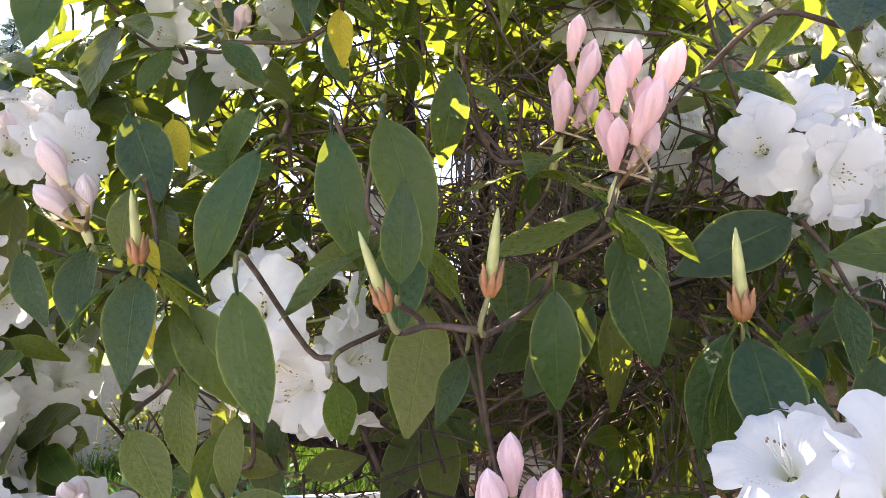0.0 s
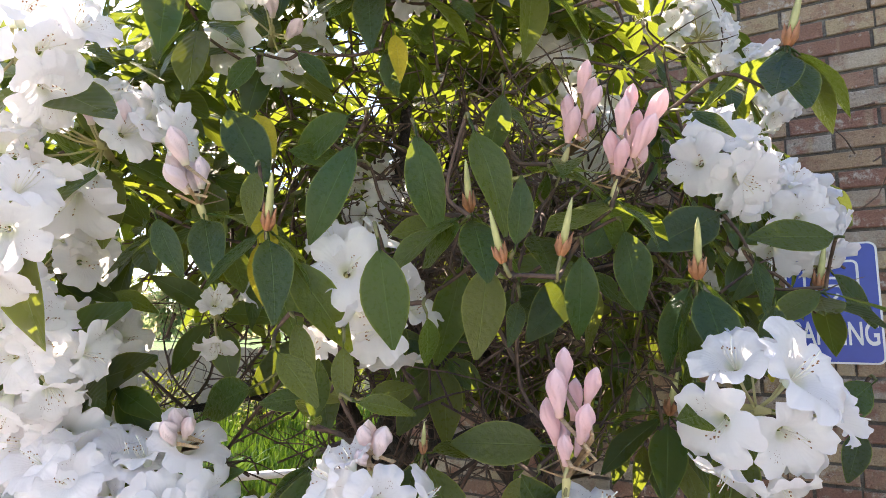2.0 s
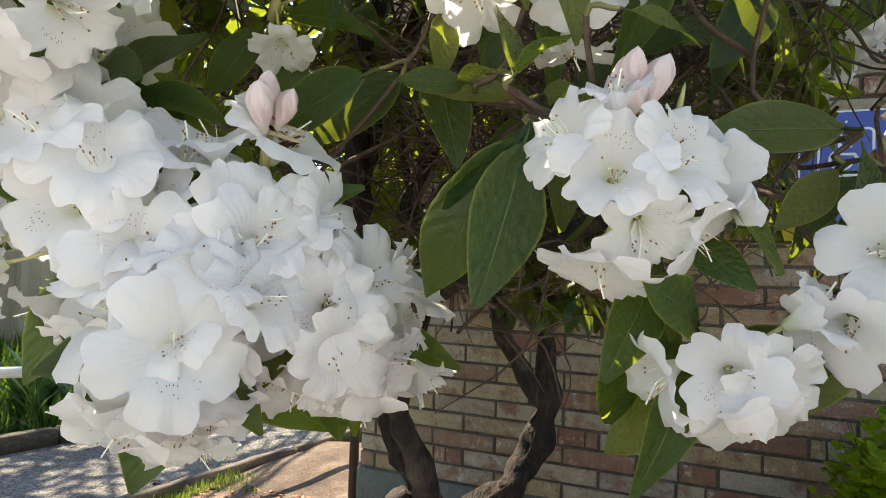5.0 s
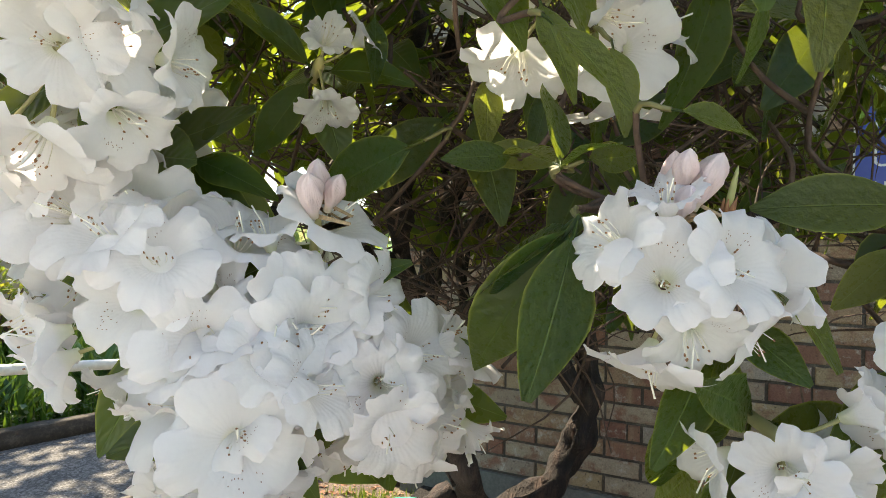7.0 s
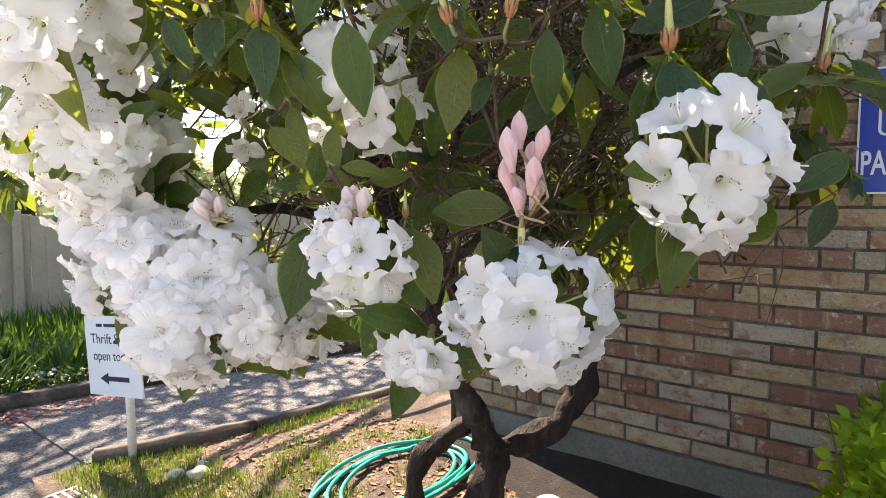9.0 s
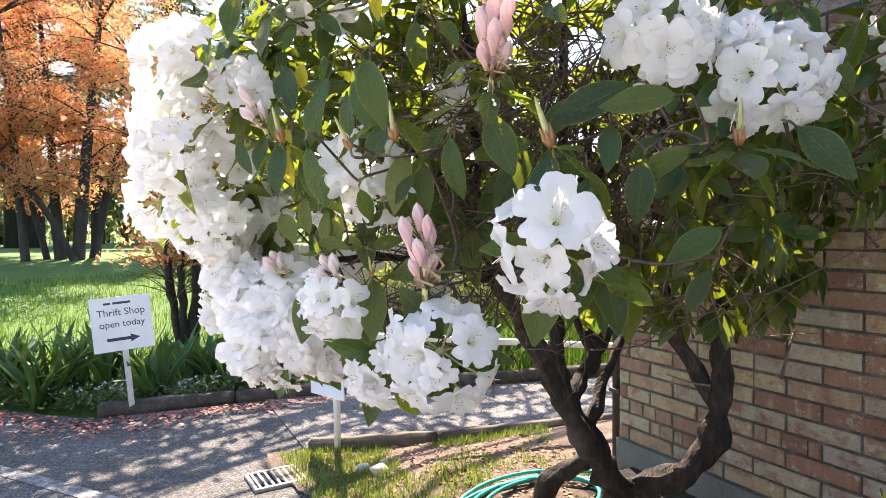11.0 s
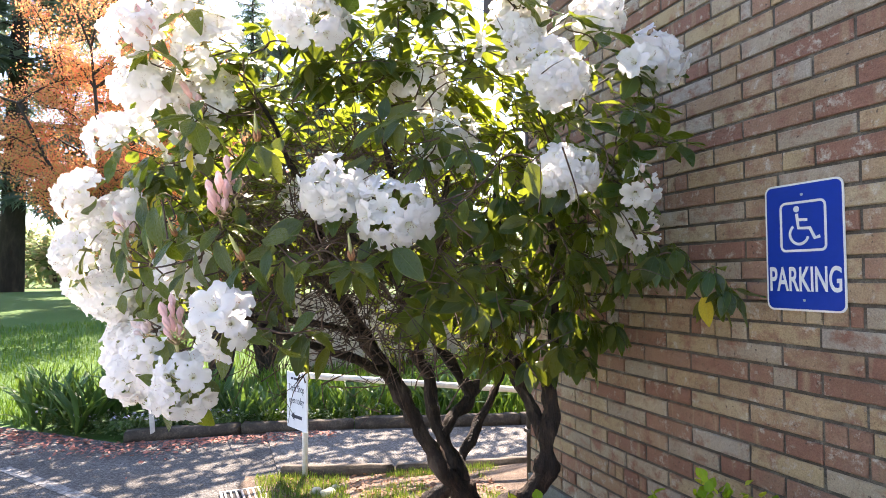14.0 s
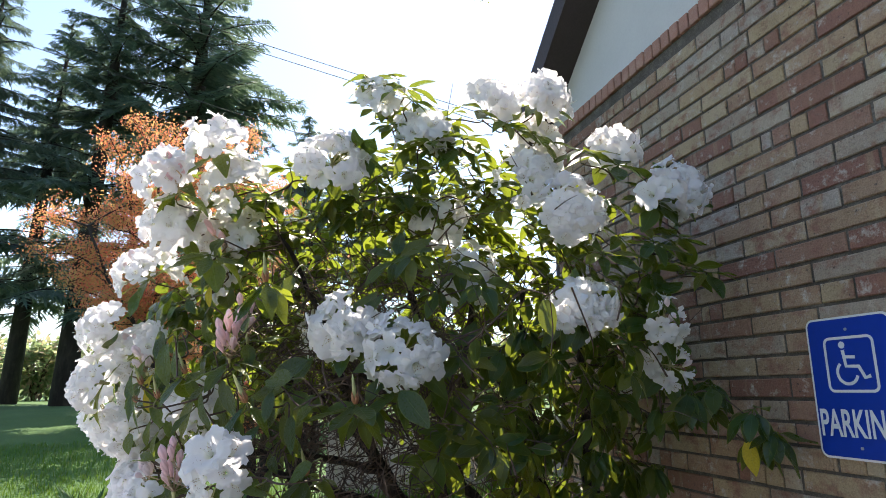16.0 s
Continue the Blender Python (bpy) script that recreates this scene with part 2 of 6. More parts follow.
def gravelly(name, dark, mid, light):
    """Worn paving: stains, patches and exposed stones of a few millimetres to two centimetres."""
    n = Nodes(name)
    p = n.node("ShaderNodeNewGeometry").outputs["Position"]
    stain = n.noise(1.6, 5, 0.6, p)
    coarse = n.noise(38.0, 4, 0.7, p)
    cells = n.node("ShaderNodeTexVoronoi", {"Vector": p, "Scale": 85.0})
    tone = n.node("ShaderNodeSeparateXYZ", {0: cells.outputs["Color"]}).outputs[0]
    f = n.math("ADD", n.math("MULTIPLY", stain, 0.35), n.math("ADD", n.math("MULTIPLY", coarse, 0.35), n.math("MULTIPLY", tone, 0.30)))
    col = n.ramp(f, [(0.30, dark), (0.5, mid), (0.68, light)])
    crack = n.noise(0.9, 8, 0.75, p)
    line = n.math("SUBTRACT", 1.0, n.math("MULTIPLY", n.math("ABSOLUTE", n.math("SUBTRACT", crack, 0.5)), 160.0), True)
    col = n.mix(n.math("MULTIPLY", line, 0.6), col, (0.03, 0.027, 0.024))
    h = n.math("ADD", n.math("MULTIPLY", cells.outputs["Distance"], -0.8), coarse)
    n.set(Base_Color=col, Roughness=0.92, Normal=n.bump(h, 0.9, 0.010))
    return n.mat


ASPHALT = gravelly("worn asphalt", (0.034, 0.032, 0.029), (0.082, 0.077, 0.072), (0.175, 0.167, 0.158))
CONCRETE = gravelly("worn path paving", (0.052, 0.048, 0.043), (0.115, 0.108, 0.10), (0.23, 0.218, 0.205))
FOUNDATION = mottled("stained foundation concrete", [(0.3, (0.075, 0.08, 0.075)), (0.5, (0.13, 0.135, 0.125)), (0.7, (0.22, 0.215, 0.20))], 3.0, 60.0)
# near-black soil tone that carries the shade at the foot of the wall
SHADED_SOIL = mottled("dark soil with wall shade", [(0.3, (0.010, 0.008, 0.007)), (0.55, (0.025, 0.020, 0.017)), (0.72, (0.075, 0.06, 0.05))], 9.0, 70.0, 0.95, 1.0, 0.02)
SOIL = mottled("dry soil and bark litter", [(0.34, (0.040, 0.027, 0.019)), (0.46, (0.092, 0.063, 0.044)), (0.55, (0.155, 0.112, 0.082)), (0.66, (0.28, 0.215, 0.165))], 5.0, 90.0, 0.95, 1.0, 0.012)
LAWN = mottled("lawn", [(0.30, (0.028, 0.082, 0.009)), (0.5, (0.048, 0.124, 0.014)), (0.7, (0.090, 0.168, 0.027))], 0.5, 14.0, 0.9, 1.0, 0.03)
KERB = mottled("dark kerb timber", [(0.3, (0.018, 0.015, 0.011)), (0.5, (0.05, 0.04, 0.03)), (0.7, (0.14, 0.115, 0.09))], 7.0, 50.0)
TIMBER = mottled("rotting timber", [(0.3, (0.035, 0.028, 0.022)), (0.5, (0.08, 0.065, 0.05)), (0.7, (0.15, 0.125, 0.10))], 8.0, 60.0)
STONE = mottled("pale stone", [(0.3, (0.38, 0.34, 0.24)), (0.6, (0.52, 0.48, 0.36)), (0.75, (0.6, 0.57, 0.47))], 8.0, 60.0)
FENCEWOOD = mottled("tan fence board", [(0.3, (0.29, 0.245, 0.185)), (0.5, (0.38, 0.325, 0.25)), (0.7, (0.45, 0.39, 0.31))], 2.0, 25.0, 0.8, 0.2)
STUCCO = mottled("white gable panel", [(0.3, (0.46, 0.455, 0.44)), (0.7, (0.54, 0.53, 0.51))], 2.0, 80.0, 0.85, 0.2, 0.003)
ROOF = mottled("dark brown roof board", [(0.3, (0.025, 0.018, 0.017)), (0.7, (0.05, 0.035, 0.032))], 3.0, 60.0, 0.7, 0.2)
SOLDIER = mottled("red capping brick", [(0.3, (0.24, 0.12, 0.09)), (0.5, (0.34, 0.175, 0.13)), (0.7, (0.42, 0.27, 0.2))], 9.0, 120.0)
BLUE = plain("blue sign enamel", (0.003, 0.035, 0.30), 0.3, vary=0.06, bump=0)
WHITE = plain("white sign paint", (0.62, 0.63, 0.63), 0.4, vary=0.03, bump=0)
BOARDWHITE = plain("white sign board", (0.74, 0.75, 0.77), 0.5, vary=0.05, scale=6, bump=0.05)
INK = plain("black lettering", (0.02, 0.025, 0.05), 0.5, bump=0)
STEEL = plain("galvanised steel", (0.52, 0.54, 0.55), 0.45, 0.7, vary=0.15)
PIPE = plain("white painted pipe", (0.70, 0.69, 0.66), 0.45, vary=0.12)
DARKIRON = plain("dark painted metal", (0.035, 0.028, 0.024), 0.6, vary=0.3)
GRATE = plain("worn grate iron", (0.30, 0.285, 0.27), 0.6, 0.2, vary=0.3)
IRON = plain("weathered iron", (0.15, 0.13, 0.12), 0.6, 0.6, vary=0.3)
DRAIN_SHADE = plain("black for drain shade", (0.012, 0.012, 0.012), 0.9, bump=0)
HOSE = plain("teal garden hose", (0.005, 0.30, 0.235), 0.35, vary=0.15, scale=12)
LINEPAINT = mottled("worn road paint", [(0.44, (0.10, 0.095, 0.088)), (0.54, (0.25, 0.24, 0.225)), (0.70, (0.42, 0.41, 0.385))], 16.0, 60.0)
CARPAINT = plain("white car paint", (0.78, 0.79, 0.80), 0.2, vary=0.01, bump=0)
GLASS = plain("dark car glass", (0.02, 0.024, 0.028), 0.08, vary=0.05, bump=0)
LAMPGLASS = plain("headlight glass", (0.32, 0.34, 0.36), 0.1, vary=0.2, bump=0)
RUBBER = plain("tyre rubber", (0.02, 0.02, 0.02), 0.8)
ALLOY = plain("wheel alloy", (0.5, 0.5, 0.52), 0.3, 0.9)
WIRE = plain("power line", (0.03, 0.03, 0.03), 0.7, bump=0)
REDLEAF = plain("fallen red leaf", (0.36, 0.13, 0.09), 0.8, vary=0.45, scale=9)
DEADLEAF = plain("dead leaf litter", (0.28, 0.13, 0.07), 0.8, vary=0.4, scale=8)


# ---- builders ----
class Mesh:
    """Collects vertices, faces, uvs and material slots for one mesh."""

    def __init__(self):
        self.v, self.f, self.uv, self.m = [], [], [], []

    def add(self, verts, faces, uvs=None, slot=0):
        k = len(self.v)
        self.v.extend(tuple(p) for p in verts)
        for i, f in enumerate(faces):
            self.f.append([k + j for j in f])
            self.uv.append(uvs[i] if uvs else [(0.5, 0.5)] * len(f))
            self.m.append(slot)

    def box(self, lo, hi, slot=0, bevel=0.0):
        bm = bmesh.new()
        bmesh.ops.create_cube(bm, size=1)
        for v in bm.verts:
            v.co = Vector([lo[i] + (v.co[i] + 0.5) * (hi[i] - lo[i]) for i in range(3)])
        if bevel:
            bmesh.ops.bevel(bm, geom=bm.edges[:], offset=bevel, segments=1, affect="EDGES")
        bm.verts.index_update()
        self.add([v.co[:] for v in bm.verts], [[v.index for v in f.verts] for f in bm.faces], slot=slot)
        bm.free()

    def tube(self, pts, radii, sides=6, slot=0, cap=True, wobble=0.0):
        pts = [Vector(p) for p in pts]
        if not isinstance(radii, (list, tuple)):
            radii = [radii] * len(pts)
        verts, ref = [], None
        for i, p in enumerate(pts):
            d = (pts[min(i + 1, len(pts) - 1)] - pts[max(i - 1, 0)]).normalized()
            if ref is None:
                ref = d.orthogonal().normalized()
            ref = (ref - d * ref.dot(d)).normalized()
            side = d.cross(ref)
            for k in range(sides):
                a = 2 * math.pi * k / sides
                w = 1 + wobble * (noise.noise(p * 9 + Vector((k * 1.7, 0, k))) if wobble else 0)
                verts.append(p + (ref * math.cos(a) + side * math.sin(a)) * radii[i] * w)
        faces, uvs = [], []
        n = len(pts)
        for i in range(n - 1):
            for k in range(sides):
                faces.append([i * sides + k, i * sides + (k + 1) % sides, (i + 1) * sides + (k + 1) % sides, (i + 1) * sides + k])
                uvs.append([(k / sides, i / n), ((k + 1) / sides, i / n), ((k + 1) / sides, (i + 1) / n), (k / sides, (i + 1) / n)])
        if cap:
            faces += [list(range(sides))[::-1], [(n - 1) * sides + k for k in range(sides)]]
            uvs += [[(0.5, 0.5)] * sides] * 2
        self.add(verts, faces, uvs, slot)

    def take(self, other, matrix, slot=None):
        """Adds a transformed copy of another Mesh."""
        k = len(self.v)
        a = np.array(other.v) @ np.array(matrix.to_3x3()).T + np.array(matrix.translation)
        self.v.extend(map(tuple, a))
        self.f.extend([[k + j for j in f] for f in other.f])
        self.uv.extend(other.uv)
        self.m.extend(other.m if slot is None else [slot] * len(other.f))

    def data(self, name, mats, smooth=True):
        me = bpy.data.meshes.new(name)
        me.from_pydata(self.v, [], self.f)
        layer = me.uv_layers.new(name="UVMap")
        layer.data.foreach_set("uv", np.array([c for face in self.uv for p in face for c in p], dtype=np.float32))
        for m in mats if isinstance(mats, (list, tuple)) else [mats]:
            me.materials.append(m)
        me.polygons.foreach_set("material_index", self.m)
        me.polygons.foreach_set("use_smooth", [smooth] * len(self.f))
        me.update()
        return me


def smooth_line(pts, n=6):
    """A Catmull-Rom line through the points."""
    p = [Vector(q) for q in pts]
    p = [2 * p[0] - p[1], *p, 2 * p[-1] - p[-2]]
    out = []
    for i in range(1, len(p) - 2):
        a, b, c, d = p[i - 1:i + 3]
        for k in range(n):
            t = k / n
            out.append(0.5 * (2 * b + (c - a) * t + (2 * a - 5 * b + 4 * c - d) * t * t + (3 * b - a - 3 * c + d) * t ** 3))
    return out + [p[-2]]


def lerp_list(vals, n):
    return [float(np.interp(i / (n - 1), np.linspace(0, 1, len(vals)), vals)) for i in range(n)]


def thing(name, label, category, group="", at=(0, 0, 0), kind=""):
    ob = new(name)
    ob.empty_display_size = 0.05
    ob.location = at
    return tagged(ob, label, category, group, kind)


def part(name, mesh, mats, parent, label="", smooth=True, m=None):
    """One mesh object under a thing or a part; mesh is a Mesh or ready mesh data."""
    ob = new(name, mesh.data(name, mats, smooth) if isinstance(mesh, Mesh) else mesh)
    ob.parent = parent
    if m is not None:
        ob.matrix_basis = m
    return tagged(ob, label) if label else ob


def solid(name, mesh, mats, label, category, group="", kind="", smooth=False, m=None):
    ob = new(name, mesh.data(name, mats, smooth) if isinstance(mesh, Mesh) else mesh)
    if m is not None:
        ob.matrix_basis = m
    return tagged(ob, label, category, group, kind)


def along(axis, point, roll=0.0):
    """A pose at point whose z axis points along axis."""
    q = Vector(axis).to_track_quat("Z", "Y").to_matrix().to_4x4()
    return Matrix.Translation(point) @ q @ Matrix.Rotation(roll, 4, "Z")


# ---- ground ----
def bed_height(x, y):
    """The planted strip beside the wall lies a little higher than the paving."""
    f = min(1, max(0, (x - 0.85) / 0.7)) * min(1, max(0, (3.25 - y) / 0.8))
    return 0.014 + 0.095 * f * f * (3 - 2 * f) + 0.012 * noise.noise((x * 3, y * 3, 0))


def lawn_height(x, y):
    f = min(1, max(0, (y + 0.55 * x - 5.2) / 16))
    return -0.05 + 0.95 * (f * f * (3 - 2 * f)) ** 0.8 + 0.03 * noise.noise((x * 0.6, y * 0.6, 3))


def sheet(xs, ys, height):
    m = Mesh()
    verts = [(x, y, height(x, y)) for y in ys for x in xs]
    n = len(xs)
    m.add(verts, [[j * n + i, j * n + i + 1, (j + 1) * n + i + 1, (j + 1) * n + i] for j in range(len(ys) - 1) for i in range(n - 1)])
    return m


xs = [-1500, -400, -120, -70, -50] + [x * 1.0 for x in range(-40, 41)] + [50, 70, 120, 400, 1500]
ys = [-1500, -400, -120, -50] + [y * 1.0 for y in range(-30, 61)] + [75, 100, 200, 500, 1500]
solid("ground", sheet(xs, ys, lawn_height), LAWN, "sunlit green lawn rising gently to the trees", "lawn", kind="structure", smooth=True)


def slab(outline, z, thick=0.06):
    m = Mesh()
    n = len(outline)
    top = [(x, y, z) for x, y in outline]
    m.add(top + [(x, y, z - thick) for x, y in outline], [list(range(n))] + [[i, n + i, n + (i + 1) % n, (i + 1) % n] for i in range(n)])
    return m


solid("road", slab([(-14, -14), (2.3, -14), (1.45, -3.0), (1.40, 2.2), (1.40, 2.85), (1.2, 3.38), (1.05, 4.85), (-0.35, 4.95), (-1.55, 6.05), (-2.7, 6.75), (-14, 10.5)], 0.0), ASPHALT,
      "worn grey asphalt parking area dappled with tree shade", "asphalt", kind="structure")
solid("pavement", slab([(0.98, 3.46), (1.8, 3.20), (3.0, 2.97), (9.0, 1.8), (9.0, 3.0), (3.1, 4.30), (1.9, 4.62), (0.98, 4.86)], 0.012), CONCRETE,
      "worn concrete footpath dappled with shade", "path", kind="structure")
bed = sheet([0.74 + 0.09 * i for i in range(30)], [-4 + 0.1 * j for j in range(76)], bed_height)
bed.v = [(x + 0.16 * noise.noise((y * 1.7, 3.1, 0)) * max(0, 1 - (x - 0.74) / 0.4) + 0.05 * noise.noise((y * 7, 1.1, 0)) * max(0, 1 - (x - 0.74) / 0.2), min(y, 3.44 - 0.2 * (x - 1.0)), z) for x, y, z in bed.v]
solid("planting_bed", bed, SOIL, "dry soil bed with bark litter and thin grass", "soil", kind="structure", smooth=True)

# dark soil sheet: the building's shade beside the wall, put into its colour
m = sheet([1.93 + 0.035 * i + 0.0 for i in range(16)], [-3 + 0.1 * j for j in range(50)], lambda x, y: bed_height(x, y) + 0.012 + 0.035 * min(1, max(0, (x - 2.1) / 0.3)) - 0.03 * max(0, 2.05 + 0.06 * math.sin(y * 4) - x) / 0.1)
solid("mulch_strip", m, SHADED_SOIL, "dark soil strip with the wall's shade put into its colour", "mulch", kind="structure", smooth=True)

# painted bay line
m = Mesh()
m.add([(-1.17, 4.41, 0.004), (-1.09, 4.47, 0.004), (0.76, 2.05, 0.004), (0.68, 1.99, 0.004)], [[0, 1, 2, 3][::-1]])
solid("bay_line", m, LINEPAINT, "worn white painted parking line on asphalt", "road marking", kind="structure")


def kerb_block(name, a, b, width, height, mat, label, group, base=-0.03):
    a, b = Vector(a), Vector(b)
    m = Mesh()
    L = (b - a).length
    bm = bmesh.new()
    bmesh.ops.create_cube(bm, size=1)
    bmesh.ops.scale(bm, vec=(L - 0.012, width, height), verts=bm.verts)
    bmesh.ops.subdivide_edges(bm, edges=[e for e in bm.edges if abs((e.verts[0].co - e.verts[1].co).x) > 0.1], cuts=8, use_grid_fill=True)
    bmesh.ops.bevel(bm, geom=[e for e in bm.edges if e.is_manifold and e.calc_face_angle(0) > 1], offset=0.012, segments=2, affect="EDGES")
    for v in bm.verts:
        v.co += Vector((0, 0.012, 0.010)) * noise.noise(v.co * 7 + a.to_3d() * 3)
    bm.verts.index_update()
    m.add([v.co[:] for v in bm.verts], [[v.index for v in f.verts] for f in bm.faces])
    bm.free()
    d = b - a
    ob = solid(name, m, mat, label, "kerb", group, smooth=True)
    ob.matrix_basis = Matrix.Translation(((a + b) / 2).to_3d() + Vector((0, 0, base + height / 2))) @ Matrix.Rotation(math.atan2(d.y, d.x), 4, "Z")
    return ob


far = [(-0.32, 5.02), (0.75, 4.96), (1.86, 4.72), (2.62, 4.50), (3.55, 4.28), (5.2, 3.95), (7.0, 3.6)]
for i, (a, b) in enumerate(zip(far, far[1:])):
    kerb_block("kerb_beam", a, b, 0.14, 0.145 if i > 1 else 0.125, KERB, "dark weathered timber kerb along the footpath", "kerb timbers beside the path")
near = [(0.99, 3.42), (1.85, 3.15), (3.1, 2.90), (4.6, 2.6)]
for a, b in zip(near, near[1:]):
    kerb_block("timber_edging", a, b, 0.085, 0.115, TIMBER, "dark rotting timber edging along the path", "timbers beside the path")

# drain grate
grate = thing("drain_grate", "rusty iron storm drain grate set in asphalt", "drain", at=(0.70, 3.05, 0.0))
# solid block under the bars; the shade of the opening is its black colour
m = Mesh()
m.box((-0.17, -0.14, -0.05), (0.17, 0.14, 0.006))
part("drain_hole", m, DRAIN_SHADE, grate, "black block for the shade in the drain opening")
m = Mesh()
for lo, hi in (((-0.18, -0.15, 0), (0.18, -0.125, 0.022)), ((-0.18, 0.125, 0), (0.18, 0.15, 0.022)), ((-0.18, -0.125, 0), (-0.155, 0.125, 0.022)), ((0.155, -0.125, 0), (0.18, 0.125, 0.022))):
    m.box(lo, hi, bevel=0.003)
part("frame", m, GRATE, grate)
m = Mesh()
m.box((-0.009, -0.125, 0.004), (0.009, 0.125, 0.02), bevel=0.002)
bar = m.data("bar", GRATE, False)
for i in range(7):
    part("bar", bar, GRATE, grate, m=Matrix.Translation((-0.135 + i * 0.045, 0, 0)))
grate.rotation_euler, grate.scale = (0, 0, radians(4)), (0.86, 0.9, 1)


# ---- the building ----
WX, WEND, WBASE, WTOP = 2.45, 2.02, 0.285, 3.37      # face of the wall, its far corner, bottom and top of the brickwork
CH, BL, JOINT = 0.0792, 0.305, 0.0125
wall = thing("wall_brick", "tan and red weathered brick wall in shade", "wall", kind="structure")
m = Mesh()
m.box((WX + 0.008, -9, WBASE), (WX + 0.25, WEND - 0.008, WTOP))
m.box((WX + 0.25, WEND - 0.25, WBASE), (9.0, WEND - 0.008, WTOP))
part("mortar", m, MORTAR, wall, "dark recessed mortar", smooth=False)
m = Mesh()
m.box((WX - 0.012, -9, -0.1), (WX + 0.25, WEND + 0.012, WBASE))
m.box((WX + 0.25, WEND - 0.25, -0.1), (9.0, WEND + 0.012, WBASE))
part("foundation", m, FOUNDATION, wall, "stained grey concrete foundation", smooth=False)
GABLE0, SLOPE = 1.86, 0.80
m = Mesh()
yz = [(WEND + 0.05, WTOP + 0.085), (WEND + 0.05, 3.70 + (GABLE0 - WEND) * SLOPE), (-3.2, 3.70 + (GABLE0 + 3.2) * SLOPE), (-8.3, 3.60), (-8.3, WTOP + 0.085)]
m.add([(WX + 0.02, y, z) for y, z in yz] + [(WX + 0.2, y, z) for y, z in yz], [[0, 1, 2, 3, 4], [9, 8, 7, 6, 5]] + [[i, 5 + i, 5 + (i + 1) % 5, (i + 1) % 5] for i in range(5)])
part("gable_panel", m, STUCCO, wall, "white gable panel above the brickwork", smooth=False)


def rake(name, x0, x1, drop, mat, label):
    m = Mesh()
    y0, y1 = WEND + 0.28, -3.2
    z0, z1 = 3.70 + (GABLE0 - y0) * SLOPE, 3.70 + (GABLE0 - y1) * SLOPE
    zs = z1 - (8.9 - 3.2) * SLOPE
    prof = [(y0, z0), (y1, z1), (-8.9, zs)]
    v = [(x, y, z + dz) for x in (x0, x1) for y, z in prof for dz in (0, drop)]
    f = [[0, 2, 3, 1], [2, 4, 5, 3], [6, 7, 9, 8], [8, 9, 11, 10], [0, 6, 8, 2], [2, 8, 10, 4], [1, 3, 9, 7], [3, 5, 11, 9], [0, 1, 7, 6], [4, 10, 11, 5]]
    m.add(v, f)
    return tagged(solid(name, m, mat, label, "roof", kind="structure"))


rake("roof", 2.25, 9.2, 0.22, ROOF, "dark brown overhanging gable roof")

pipe = thing("drainpipe", "thin dark metal drainpipe at the corner of the wall", "pipe", at=(WX + 0.03, WEND + 0.055, 0.0))
m = Mesh()
m.tube([(0, 0, 0.02), (0, 0, 3.30)], 0.024, 10)
part("tube", m, DARKIRON, pipe)
m = Mesh()
m.box((-0.034, -0.055, -0.012), (0.034, 0.032, 0.012), bevel=0.003)
strap = m.data("bracket", DARKIRON, False)
for z in (0.55, 1.7, 2.9):
    part("bracket", strap, None, pipe, m=Matrix.Translation((0, 0, z)))

# ---- the accessible parking sign ----
def rounded(w, h, r, n=6):
    pts = []
    for cx, cy, a0 in ((w / 2 - r, h / 2 - r, 0), (-w / 2 + r, h / 2 - r, 90), (-w / 2 + r, -h / 2 + r, 180), (w / 2 - r, -h / 2 + r, 270)):
        pts += [(cx + r * math.cos(radians(a0 + 90 * k / n)), cy + r * math.sin(radians(a0 + 90 * k / n))) for k in range(n + 1)]
    return pts


def plate(outline, z0, z1, slot=0, m=None):
    m = m or Mesh()
    n = len(outline)
    m.add([(x, y, z1) for x, y in outline] + [(x, y, z0) for x, y in outline], [list(range(n)), list(range(n, 2 * n))[::-1]] + [[i, n + i, n + (i + 1) % n, (i + 1) % n] for i in range(n)], slot=slot)
    return m


def ribbon(line, width, z0, z1, closed=False):
    """A flat stroke along a line in the plane, with thickness."""
    m = Mesh()
    p = [Vector(q) for q in line]
    n = len(p)
    L, R = [], []
    for i in range(n):
        a = p[(i - 1) % n] if closed or i else p[i]
        b = p[(i + 1) % n] if closed or i < n - 1 else p[i]
        d = (b - a).normalized()
        s = Vector((-d.y, d.x)) * width / 2
        L.append(p[i] + s), R.append(p[i] - s)
    v = [(*q, z1) for q in L] + [(*q, z1) for q in R] + [(*q, z0) for q in L] + [(*q, z0) for q in R]
    last = n if closed else n - 1
    f = []
    for i in range(last):
        j = (i + 1) % n
        f += [[n + i, n + j, j, i], [i, j, 2 * n + j, 2 * n + i], [n + j, n + i, 3 * n + i, 3 * n + j]]
    m.add(v, f)
    return m


def lettering(name, text, size, mat, parent, at, squeeze=1.0, bold=0.0):
    c = bpy.data.curves.new(name, "FONT")
    c.body, c.size, c.align_x, c.align_y, c.extrude = text, size, "CENTER", "CENTER", 0.0006
    c.offset = bold
    c.materials.append(mat)
    ob = new(name, c)
    ob.parent = parent
    ob.location, ob.scale = at, (squeeze, 1, 1)
    return ob


